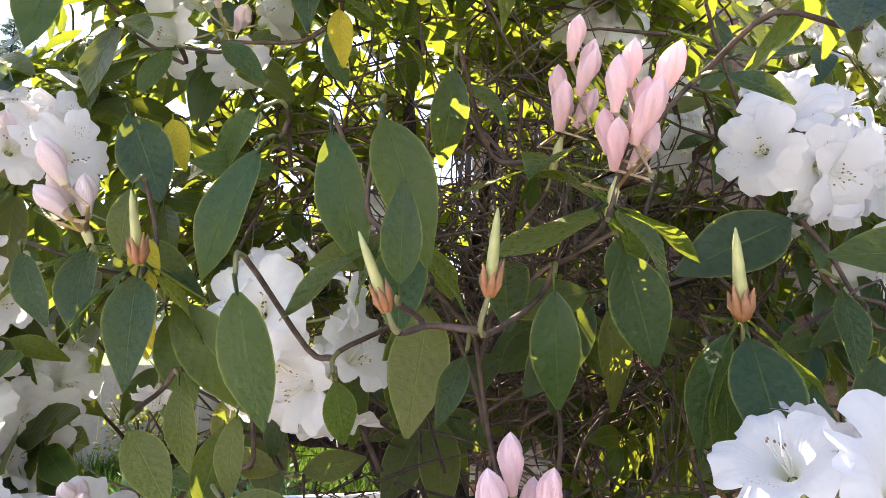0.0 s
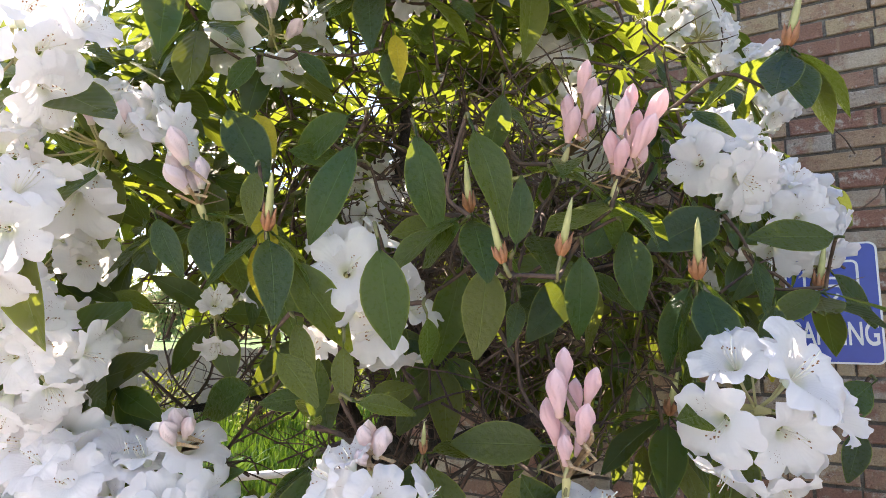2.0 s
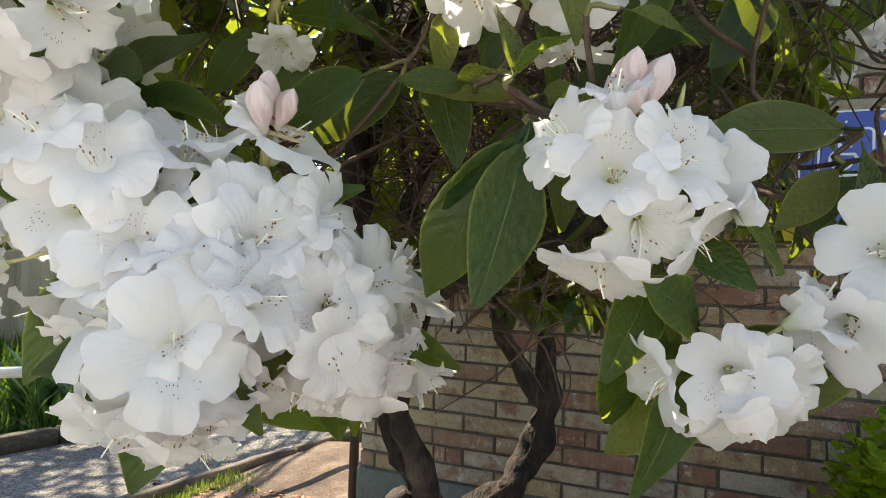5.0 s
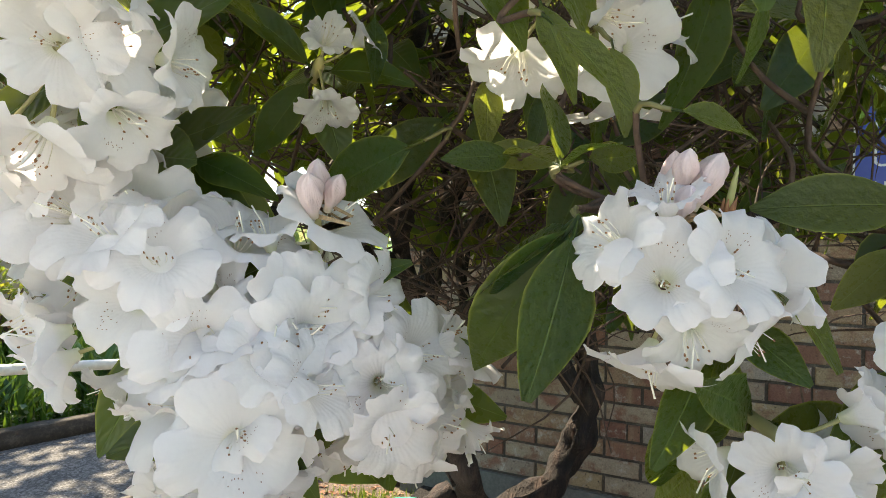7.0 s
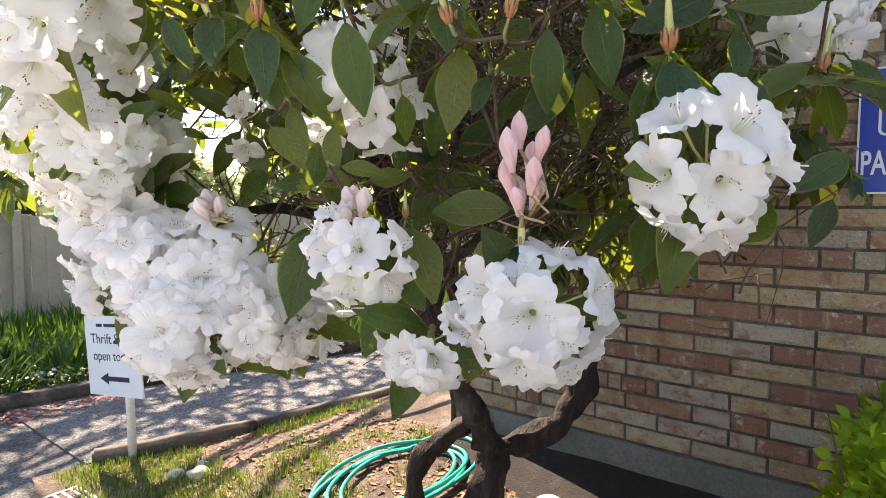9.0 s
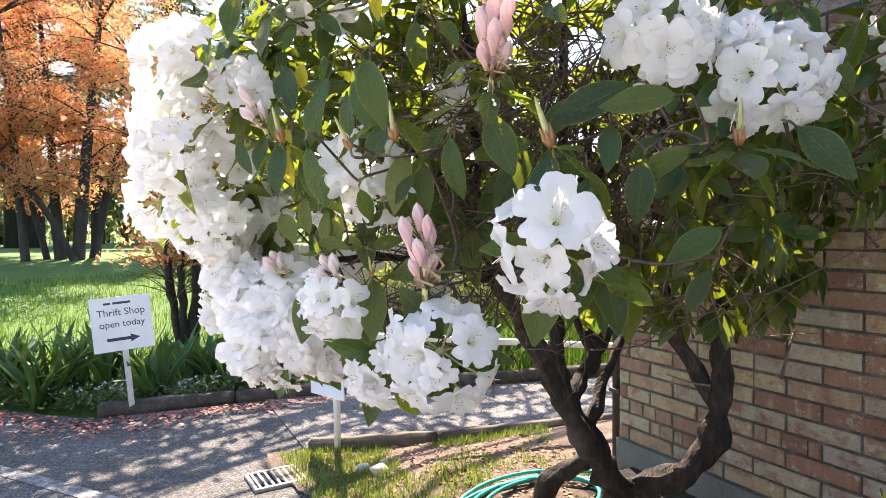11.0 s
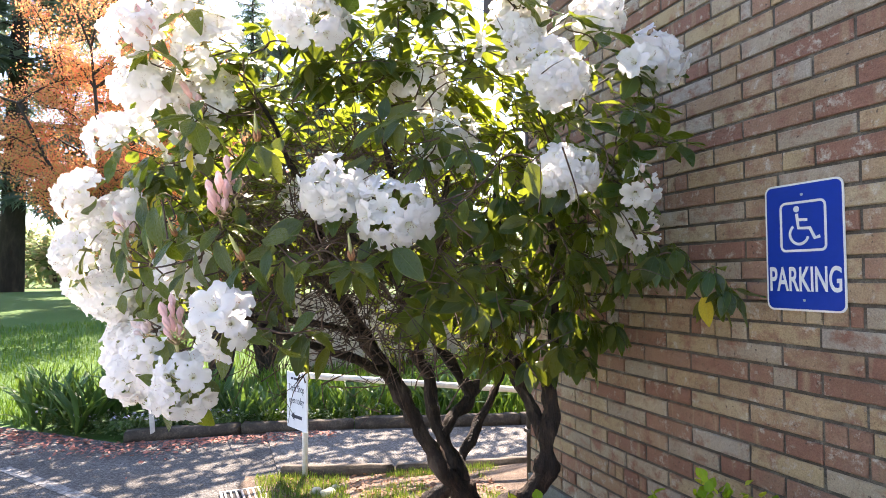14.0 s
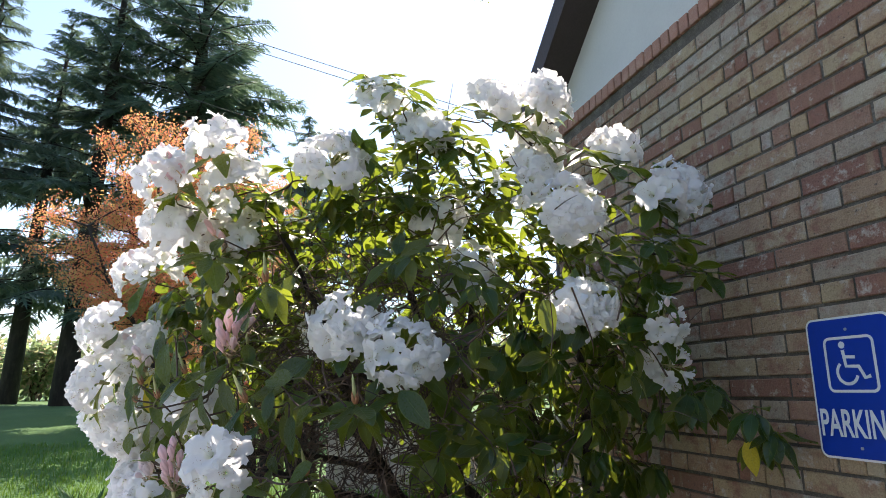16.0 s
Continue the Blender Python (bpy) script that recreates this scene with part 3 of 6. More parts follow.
face = Matrix(((0, 0, -1, 0), (-1, 0, 0, 0), (0, 1, 0, 0), (0, 0, 0, 1)))     # plane x right, y up, z out of the wall, for a wall that faces -x
sign = thing("parking_sign", "blue and white accessible parking sign on brick wall", "sign")
sign.matrix_basis = Matrix.Translation((WX - 0.004, 0.0075, 1.6785)) @ face
part("plate", plate(rounded(0.305, 0.457, 0.028), 0, 0.003), WHITE, sign, "white sign border", smooth=False)
part("panel", plate(rounded(0.291, 0.443, 0.022), 0.003, 0.0036), BLUE, sign, "blue enamel panel", smooth=False)
part("symbol_frame", ribbon([(x, y + 0.072) for x, y in rounded(0.172, 0.172, 0.018)], 0.009, 0.0036, 0.0042, True), WHITE, sign, "white square outline", smooth=False)
arc = [(-0.014 + 0.036 * math.cos(radians(a)), 0.045 + 0.036 * math.sin(radians(a))) for a in range(128, 350, 12)]
part("symbol_wheel", ribbon(arc, 0.010, 0.0036, 0.0042), WHITE, sign, "white wheelchair symbol stroke", smooth=False)
part("symbol_stroke", ribbon([(-0.022, 0.118), (-0.016, 0.066), (0.028, 0.064), (0.046, 0.028), (0.066, 0.034)], 0.012, 0.0036, 0.0043), WHITE, sign, smooth=False)
part("symbol_stroke", ribbon([(-0.018, 0.096), (0.020, 0.094)], 0.010, 0.0036, 0.0044), WHITE, sign, smooth=False)
part("symbol_dot", plate([(-0.023 + 0.0115 * math.cos(a / 8 * math.pi), 0.135 + 0.0115 * math.sin(a / 8 * math.pi)) for a in range(16)], 0.0036, 0.0042), WHITE, sign, smooth=False)
lettering("lettering", "PARKING", 0.122, WHITE, sign, (0.0, -0.120, 0.0040), 0.55, 0.0020)
bolt = plate([(0.005 * math.cos(a / 5 * math.pi), 0.005 * math.sin(a / 5 * math.pi)) for a in range(10)], 0.0036, 0.006).data("bolt", STEEL, False)
for y in (0.185, -0.19):
    part("bolt", bolt, STEEL, sign, m=Matrix.Translation((0, y, 0)))


def shop_sign(at, turn, lean, arrow, post_h, label, own_post=True):
    """A small lettered board on a thin metal post, or tied to the end of the railing."""
    s = thing("shop_sign", label, "sign", "roadside sign boards", at=(at[0], at[1], at[2]))
    s.rotation_euler = (0, radians(lean), radians(turn))
    if own_post:
        m = Mesh()
        m.box((-0.022, -0.010, -0.1), (0.022, -0.004, post_h), bevel=0.001)
        m.box((-0.022, -0.004, -0.1), (-0.016, 0.014, post_h), bevel=0.001)
        m.box((0.016, -0.004, -0.1), (0.022, 0.014, post_h), bevel=0.001)
        part("post", m, STEEL, s, "grey metal post", smooth=False)
    b = part("board", plate(rounded(0.44, 0.44, 0.006, 2), -0.004, 0.004), BOARDWHITE, s, "white corrugated board", smooth=False,
             m=Matrix.Translation((0.0, -0.018, post_h - 0.16)) @ Matrix.Rotation(radians(90), 4, "X"))
    for text, size, y in (("Thrift Shop", 0.080, 0.092), ("open today", 0.076, -0.002)):
        lettering("lettering", text, size, INK, b, (0, y, 0.0045), 0.95)
    for x0, x1 in ((-0.12, -0.07), (-0.055, 0.075)):
        part("lettering", plate([(x0, 0.160), (x1, 0.160), (x1, 0.178), (x0, 0.178)], 0.004, 0.0052), INK, b, smooth=False)
    q = 1 if arrow == "right" else -1
    pts = [(-0.12 * q, -0.138), (0.05 * q, -0.138), (0.05 * q, -0.158), (0.12 * q, -0.125), (0.05 * q, -0.092), (0.05 * q, -0.112), (-0.12 * q, -0.112)]
    part("arrow", plate(pts if q > 0 else pts[::-1], 0.004, 0.0052), INK, b, "black arrow", smooth=False)
    return s


shop_sign((1.13, 3.32, 0.0), -77, -4, "left", 0.76, "white arrow sign board tied to a railing post", False)
shop_sign((-0.06, 4.95, 0.02), -2, -5, "right", 0.90, "white arrow sign board on a thin metal post")

# ---- pipe railing ----
rail = thing("pipe_railing", "white painted pipe handrail beside the path", "railing")
m = Mesh()
m.tube([(1.16, 3.325, 0.795), (1.20, 3.325 + 0.04 * -0.30, 0.795)] + [Vector((1.16, 3.325, 0.795)) + Vector((1, -0.30, -0.08)) * d for d in (1.0, 2.5, 4.5, 7.2)], 0.024, 10)
part("rail", m, PIPE, rail)
m = Mesh()
m.tube([(0, 0, -0.1), (-0.004, 0.004, 0.4), (-0.010, 0.005, 0.805)], 0.023, 12)
part("post", m, PIPE, rail, m=Matrix.Translation((1.17, 3.32, 0)))
m = Mesh()
m.tube([(0, 0, -0.03), (0, 0, -0.028), (0, 0, 0.020), (0, 0, 0.030)], [0.024, 0.030, 0.030, 0.012], 12)
part("elbow", m, PIPE, rail, m=Matrix.Translation((1.16, 3.325, 0.795)))
m = Mesh()
m.tube([(0, 0, -0.1), (0, 0, 0.795)], 0.019, 10)
post = m.data("post", PIPE)
for d in (2.85, 4.7, 6.6):
    part("post", post, None, rail, m=Matrix.Translation((1.16 + d, 3.325 + -0.30 * d, -0.08 * d - 0.01)))

# ---- fence ----
fence = thing("board_fence", "tan vertical board fence behind the path", "fence")
rng = random.Random(5)
m = Mesh()
m.box((0, 0, 0.02), (0.142, 0.022, 1.32), bevel=0.004)
board = m.data("board", FENCEWOOD, False)
for i in range(58):
    part("board", board, FENCEWOOD, fence, m=Matrix.Translation((1.55 + i * 0.147, 7.6 + 0.004 * rng.uniform(-1, 1), 0.02 * rng.uniform(-1, 1))))
m = Mesh()
m.box((0, 0, 0), (0.09, 0.09, 1.38), bevel=0.006)
fpost = m.data("post", FENCEWOOD, False)
for x in (1.80, 4.2, 6.6, 9.0):
    part("post", fpost, FENCEWOOD, fence, m=Matrix.Translation((x, 7.5, 0)))
m = Mesh()
m.box((1.5, 7.63, 0.4), (10.0, 7.67, 0.5)), m.box((1.5, 7.63, 1.05), (10.0, 7.67, 1.15))
part("cross_rail", m, FENCEWOOD, fence, smooth=False)


# ---- the rhododendron ----
ROOT = Vector((1.75, 1.37, 0.06))
bush = thing("rhododendron", "large rhododendron with white blossom trusses beside a brick wall", "shrub", at=ROOT)
rng = random.Random(11)


def local(p):
    return Vector(p) - ROOT


# leaves: unit length along +y, upper side +z
def leaf_shape(width, fold, droop, wave, twist=0.0, rows=9):
    m = Mesh()
    cols = (-1.0, -0.55, 0.0, 0.55, 1.0)
    v, uv = [], []
    for i in range(rows):
        t = i / (rows - 1)
        w = width * 0.5 * (math.sin(math.pi * min(1, t * 0.97 + 0.015) ** 0.85)) ** 0.90 if 0 < i < rows - 1 else 0.012 * width * 4
        y = 0.10 + 0.90 * t
        for c in cols:
            x = c * w
            z = fold * abs(x) * (1 - 0.35 * abs(c)) - droop * t * t + wave * math.sin(t * 9 + c * 2) * abs(c) * width
            a = twist * t
            v.append((x * math.cos(a), y, z + x * math.sin(a)))
            uv.append((0.5 + c * 0.5, t))
    f, fu = [], []
    k = len(cols)
    for i in range(rows - 1):
        for c in range(k - 1):
            q = [i * k + c, i * k + c + 1, (i + 1) * k + c + 1, (i + 1) * k + c]
            f.append(q), fu.append([uv[j] for j in q])
    m.add(v, f, fu)
    m.tube([(0, -0.02, 0), (0, 0.05, 0.004), (0, 0.12, 0.0)], [0.016, 0.014, 0.012], 4, cap=False)
    return m


LEAVES = [leaf_shape(0.43, 0.26, 0.10, 0.03), leaf_shape(0.37, 0.40, 0.22, 0.04, 0.3), leaf_shape(0.47, 0.18, 0.05, 0.03, -0.25), leaf_shape(0.42, 0.50, 0.32, 0.05, -0.4), leaf_shape(0.34, 0.32, 0.16, 0.06, 0.5), leaf_shape(0.44, 0.12, -0.06, 0.05)]
LEAF_DATA = [q.data("leaf", LEAF) for q in LEAVES]
YELLOW_DATA = [q.data("leaf", LEAF_YELLOW) for q in LEAVES[:2]]
loose_leaves = Mesh()
leaf_count = 0


def leaf_pose(base, direction, up, length):
    y = Vector(direction).normalized()
    x = y.cross(Vector(up))
    x = x.normalized() if x.length > 1e-4 else y.orthogonal().normalized()
    z = x.cross(y)
    r = Matrix((x, y, z)).transposed().to_4x4()
    return Matrix.Translation(local(base)) @ r @ Matrix.Scale(length, 4)


def add_leaf(base, direction, up, length, kind=None, single=False, yellow=False):
    """One leaf; those on the open side of the shrub, towards the parking bay, are pieces of their own."""
    global leaf_count
    k = rng.randrange(len(LEAVES)) if kind is None else kind
    m = leaf_pose(base, direction, up, length)
    if yellow:
        part("leaf", YELLOW_DATA[k % 2], None, bush, "yellowing leaf", m=m)
    elif single or (leaf_count < 300 and base[0] < 0.72 and base[1] < 0.80):
        leaf_count += 1
        part("leaf", LEAF_DATA[k], None, bush, m=m)
    else:
        loose_leaves.take(LEAVES[k], m)


tips = []          # ends of branches, joined to the limbs further down


def whorl(p, axis, n, length, droop=0.5):
    """A rosette of leaves round a branch tip."""
    axis = Vector(axis).normalized()
    a0 = rng.uniform(0, 6.28)
    side = axis.orthogonal().normalized()
    other = axis.cross(side)
    for i in range(n):
        a = a0 + i * 6.283 / n + rng.uniform(-0.3, 0.3)
        out = side * math.cos(a) + other * math.sin(a)
        d = out + axis * rng.uniform(-0.25, 0.55) + Vector((0, 0, -droop * rng.uniform(0.4, 1.6)))
        up = axis + Vector((0, 0, 0.5))
        s = length * rng.uniform(0.72, 1.15)
        add_leaf(Vector(p) + out * 0.006, d, up, s)
    tips.append((Vector(p), axis))


# blossoms: open towards +z, about 8 cm wide
def blossom_shape(seed, open_=1.0):
    r_ = random.Random(seed)
    m = Mesh()
    N, rings = 80, 10
    lobes = 5
    ph = r_.uniform(0, 6.28)
    k1, k2 = r_.uniform(0, 6), r_.uniform(0, 6)
    lift = [r_.uniform(-0.010, 0.010) for _ in range(lobes)]
    grow = [r_.uniform(0.92, 1.10) for _ in range(lobes)]

    def place(a, s):
        u = (lobes / (2 * math.pi) * a + ph) % lobes
        i, w = int(u) % lobes, u - int(u)
        lobe = math.sin(math.pi * w)                       # 0 between lobes, 1 at their middle
        t = s * (1 - 0.40 * (1 - lobe) ** 3.4 * s ** 3.5) * (1 + (grow[i] - 1) * lobe * s)
        t *= 1 - 0.055 * math.exp(-((w - 0.5 - 0.06 * math.sin(k1 + i)) / 0.075) ** 2) * s ** 5
        r = 0.0045 + 0.0460 * open_ * t ** 1.12
        z = 0.040 * t ** 0.62 - 0.026 * open_ * max(0.0, t - 0.60) ** 1.4 * 2.0
        z += lift[i] * lobe * s * s + 0.0065 * (lobe - 0.5) * s ** 2
        q = Vector((math.cos(a) * 2.0 + k1, math.sin(a) * 2.0, k2))
        rim = max(0.0, (s - 0.5) / 0.5) ** 2
        z += 0.011 * s ** 3 * noise.noise(q * 0.7 + Vector((0, 9, 0))) + rim * (0.0075 * noise.noise(q * 1.9) + 0.0022 * math.sin(13 * a + 6 * noise.noise(q)))
        r += rim * 0.0040 * noise.noise(q * 2.6 + Vector((5, 0, 0)))
        return Vector((r * math.cos(a), r * math.sin(a), z))

    v, f, fu = [], [], []
    for j in range(rings):
        for i in range(N):
            v.append(place(2 * math.pi * i / N, j / (rings - 1)))
    for j in range(rings - 1):
        for i in range(N):
            i2 = (i + 1) % N
            f.append([j * N + i, j * N + i2, (j + 1) * N + i2, (j + 1) * N + i])
            fu.append([(i / N, j / (rings - 1)), ((i + 1) / N, j / (rings - 1)), ((i + 1) / N, (j + 1) / (rings - 1)), (i / N, (j + 1) / (rings - 1))])
    m.add(v, f, fu)
    down = r_.uniform(0, 6.28)
    for k in range(8):                               # stamens, swept to one side
        a = down + r_.gauss(0, 0.8)
        w = r_.uniform(0.006, 0.015)
        h = r_.uniform(0.026, 0.042)
        tip = Vector((w * math.cos(a), w * math.sin(a), h))
        m.tube([(0.002 * math.cos(a), 0.002 * math.sin(a), 0.006), (w * 0.8 * math.cos(a), w * 0.8 * math.sin(a), h * 0.62), tip], [0.0006, 0.0005, 0.0004], 3, 1, False)
        m.tube([tip - Vector((0, 0, 0.0008)), tip + Vector((0.0006, 0, 0.0012))], [0.0009, 0.0008], 4, 2)
    m.tube([(0, 0, 0.005), (0.005 * math.cos(down), 0.005 * math.sin(down), 0.030), (0.016 * math.cos(down), 0.016 * math.sin(down), 0.048)], [0.0008, 0.0007, 0.0009], 4, 1)
    for k in range(14):                              # flecks on the upper lobe
        s, a = r_.uniform(0.32, 0.62), down + math.pi + r_.gauss(0, 0.30)
        c = place(a, s) + Vector((0, 0, 0.0009))
        d = (place(a, s + 0.03) - place(a, s)) * 0.9
        e = Vector((-math.sin(a), math.cos(a), 0)) * 0.00045
        m.add([c, c + e + d * 0.5, c + d, c - e + d * 0.5], [[0, 1, 2, 3]], slot=3)
    return m


def bud_shape(length, fat, seed):
    m = Mesh()
    N, rings = 30, 13
    v = []
    for j in range(rings):
        s = j / (rings - 1)
        r = fat * np.interp(s, [0, 0.12, 0.35, 0.6, 0.8, 0.93, 1.0], [0.36, 0.42, 0.74, 1.0, 0.78, 0.36, 0.03])
        for i in range(N):
            a = 2 * math.pi * i / N
            q = r * (1.04 - 0.30 * abs(math.sin(2.5 * (a + s * 1.8) + seed)) ** 4 * min(1, s * 2.5) + 0.05 * math.sin(3 * a + 4 * s))
            v.append((q * math.cos(a) + 0.10 * fat * math.sin(s * 3 + seed), q * math.sin(a), length * s))
    f, fu = [], []
    for j in range(rings - 1):
        for i in range(N):
            i2 = (i + 1) % N
            f.append([j * N + i, j * N + i2, (j + 1) * N + i2, (j + 1) * N + i])
            fu.append([(i / N, j / rings), ((i + 1) / N, j / rings), ((i + 1) / N, (j + 1) / rings), (i / N, (j + 1) / rings)])
    m.add(v, f, fu)
    return m


BLOSSOM = [blossom_shape(i, 0.92 + 0.05 * i).data("blossom", [PETAL, STAMEN, ANTHER, SPECK]) for i in range(6)]
HALF_OPEN = [blossom_shape(20 + i, 0.55 + 0.1 * i).data("blossom", [PETAL, STAMEN, ANTHER, SPECK]) for i in range(3)]
PINK = [bud_shape(0.048 + 0.005 * i, 0.0106 + 0.0009 * i, i).data("bud", BUD) for i in range(3)]
PALE = [bud_shape(0.042 + 0.004 * i, 0.0110 + 0.001 * i, i).data("bud", BLUSH) for i in range(3)]


def truss(p, n=10, r=0.075, face=None, leaves=7, half=0.12, buds=0, size=1.0, flat=0.9):
    """A dome of blossoms on short stalks at a branch tip, over a collar of leaves; face: where the dome looks."""
    p = Vector(p)
    r_ = random.Random(round(p.x * 1000) * 7919 + round(p.z * 1000))
    if p.z > 2.05:
        r, size = r * 1.12, size * 1.08
    elif p.y < 1.0 and p.x < 0.6:
        leaves = min(leaves, 4)
    n, size, r = max(2, round(n * 1.12)), size * 0.97, r * 1.06
    ax = Vector(face).normalized() if face else (p - Vector((1.25, 1.0, 1.55))).normalized()
    hub = p - ax * r * 0.42
    m = Mesh()
    m.tube([-ax * 0.05, (0, 0, 0), ax * 0.02], [0.006, 0.007, 0.003], 6)
    side = ax.orthogonal().normalized()
    other = ax.cross(side)
    spots, reach = [], []
    a0 = r_.uniform(0, 6.28)
    for i in range(n):
        h = 1 - (i + 0.5 if i else 0.15) / n * (1.0 + 0.20 * flat)
        a = a0 + i * 2.39996
        q = math.sqrt(max(0.0, 1 - h * h))
        d = (side * math.cos(a) + other * math.sin(a)) * q + ax * h
        d = (d + Vector((r_.gauss(0, 0.21), r_.gauss(0, 0.21), r_.gauss(0, 0.20)))).normalized()
        d = d * 1.10 - ax * (d.dot(ax) * 0.25)
        spots.append(d)
        spread = r_.uniform(0.42, 0.84) if i else 0.56
        reach.append(spread)
        e = d * (r * spread)
        m.tube([(0, 0, 0), e * 0.55 + Vector((0, 0, -0.003)), e], [0.0021, 0.0018, 0.0022], 4)
    t = part("flower_truss", m, PEDICEL, bush, "white blossom truss", m=Matrix.Translation(local(hub)))
    for i, d in enumerate(spots):
        e = d * (r * (reach[i] - 0.02))
        if i < buds:
            part("bud", r_.choice(PALE), None, t, "blush pink bud", m=along(d + Vector((0, 0, 0.8)), e))
            continue
        data = r_.choice(HALF_OPEN) if r_.random() < half else r_.choice(BLOSSOM)
        dd = (d + ax * 0.25 + Vector((r_.gauss(0, 0.16), r_.gauss(0, 0.16), r_.gauss(0, 0.16)))).normalized()
        s = size * r_.uniform(0.86, 1.12)
        part("blossom", data, None, t, m=along(dd, e, r_.uniform(0, 6.28)) @ Matrix.Scale(s, 4))
    if leaves:
        whorl(hub - ax * 0.03, ax, leaves, 0.14, 0.35)
    else:
        tips.append((hub - ax * 0.05, ax))


m = Mesh()
m.tube([(0, 0, 0), (0.03, 0, 0.5), (0, 0, 1)], [0.0026, 0.0022, 0.0030], 6)
STALK = m.data("stalk", SPRAYSTALK)


def bud_cluster(base, tip, n=9, pale=False, spread=0.6, size=1.0, leaves=5):
    """A spray of pointed flower buds on stalks."""
    base, tip = Vector(base), Vector(tip)
    ax = (tip - base).normalized()
    L = (tip - base).length
    side, m = ax.orthogonal().normalized(), Mesh()
    other = ax.cross(side)
    m.tube([-ax * 0.02, ax * 0.004, ax * 0.018], [0.0042, 0.0055, 0.002], 8)
    t = part("flower_spray", m, PEDICEL, bush, "spray of pink flower buds", m=Matrix.Translation(local(base)))
    for i in range(n):
        f = i / max(1, n - 1)
        a = i * 2.39996
        q = spread * (1 - 0.75 * f)
        d = (ax + (side * math.cos(a) + other * math.sin(a)) * q).normalized()
        reach = max(0.022, (0.30 + 0.70 * f) * L - 0.044 * size)
        part("stalk", STALK, None, t, m=along(d, ax * 0.004) @ Matrix.Diagonal((1, 1, reach, 1)))
        part("bud", rng.choice(PALE if pale else PINK), None, t, m=along(d + ax * 0.35, d * reach + ax * 0.004, rng.uniform(0, 6)) @ Matrix.Scale(size * rng.uniform(0.88, 1.1), 4))
    if leaves:
        whorl(base - ax * 0.01, ax, leaves, 0.13, 0.4)
    else:
        tips.append((base, ax))


def spear(base, tip, leaves=6, droop=0.9, length=0.125):
    """A closed leaf bud: a cream spear out of rust-coloured scales, over a rosette of hanging leaves."""
    base, tip = Vector(base), Vector(tip)
    ax = tip - base
    L = ax.length
    m = Mesh()
    m.tube([ax * t for t in (0.12, 0.35, 0.6, 0.85, 1.0)], [L * q for q in (0.066, 0.074, 0.064, 0.040, 0.010)], 8)
    s = part("leaf_bud", m, SPEAR, bush, "cream leaf bud with rust scales", m=Matrix.Translation(local(base)))
    m = Mesh()
    for k in range(6):
        a = k * 1.05
        q = ax.orthogonal().normalized() * math.cos(a) + ax.cross(ax.orthogonal()).normalized() * math.sin(a)
        m.tube([q * L * 0.03 - ax * 0.06, q * L * 0.09 + ax * 0.10, q * L * (0.10 + 0.05 * rng.random()) + ax * (0.26 + 0.16 * rng.random())], [L * 0.05, L * 0.062, L * 0.006], 5)
    part("bud_collar", m, SCALE, s, "rust brown scaly collar")
    if leaves:
        whorl(base - ax * 0.12, ax, leaves, length, droop)
    else:
        tips.append((base, ax.normalized()))


VIEW = Vector((-0.72, -0.62, 0.0))      # the open side, towards the parking bay

# trusses on the open side, low
truss((0.286, 0.540, 1.335), 7, 0.060, (-0.75, -0.6, -0.15), 0, 0.30, 0, 0.88, 0.35)
truss((0.356, 0.468, 1.210), 5, 0.060, (-0.8, -0.6, -0.2), 3, 0.1, 0, 0.92)
truss((0.400, 0.320, 1.270), 9, 0.082, (-0.75, -0.6, 0.0), 4, 0.08, 0, 0.97, 0.5)
truss((0.500, 0.130, 1.455), 9, 0.094, (-0.65, -0.72, 0.05), 5, 0.05, 0, 1.0)
truss((0.80, 0.18, 1.835), 11, 0.088, (-0.5, -0.75, 0.2), 7, 0.1)
truss((0.965, 0.085, 1.765), 13, 0.092, (-0.4, -0.85, 0.15), 8, 0.1)
truss((0.362, 0.640, 1.612), 7, 0.095, (-0.6, -0.75, 0.05), 0, 0.1, 0, 1.0)
truss((0.424, 0.608, 1.540), 3, 0.050, (-0.55, -0.7, -0.35), 0, 0.0, 0, 1.0)
truss((0.370, 0.936, 1.568), 3, 0.050, (-0.7, -0.7, 0.1), 5, 0.2, 0, 0.85)
# the hanging mass on the path side
truss((0.135, 0.91, 1.800), 14, 0.10, (-0.75, -0.6, 0.2), 6, 0.1, 2)
truss((0.000, 0.90, 1.675), 10, 0.085, (-0.9, -0.3, 0.1), 6)
truss((0.010, 0.90, 1.880), 10, 0.085, (-0.85, -0.4, 0.4), 6)
truss((0.150, 1.08, 1.632), 13, 0.095, (-0.8, -0.55, 0.1), 5)
truss((0.090, 0.98, 1.510), 12, 0.095, (-0.85, -0.5, 0.0), 5)
truss((0.260, 1.12, 1.520), 9, 0.085, (-0.8, -0.5, 0.1), 5)
truss((0.172, 1.16, 1.450), 12, 0.095, (-0.85, -0.4, 0.0), 5)
truss((0.175, 1.05, 1.370), 12, 0.095, (-0.85, -0.5, -0.05), 5)
truss((0.182, 0.94, 1.300), 12, 0.095, (-0.8, -0.6, 0.0), 5)
truss((0.235, 0.87, 1.288), 11, 0.088, (-0.75, -0.65, 0.0), 4)
truss((0.300, 0.81, 1.228), 10, 0.082, (-0.75, -0.6, -0.1), 4)
truss((0.370, 0.81, 1.190), 10, 0.082, (-0.65, -0.65, -0.2), 4)
truss((0.200, 0.88, 1.200), 11, 0.085, (-0.75, -0.6, -0.2), 4)
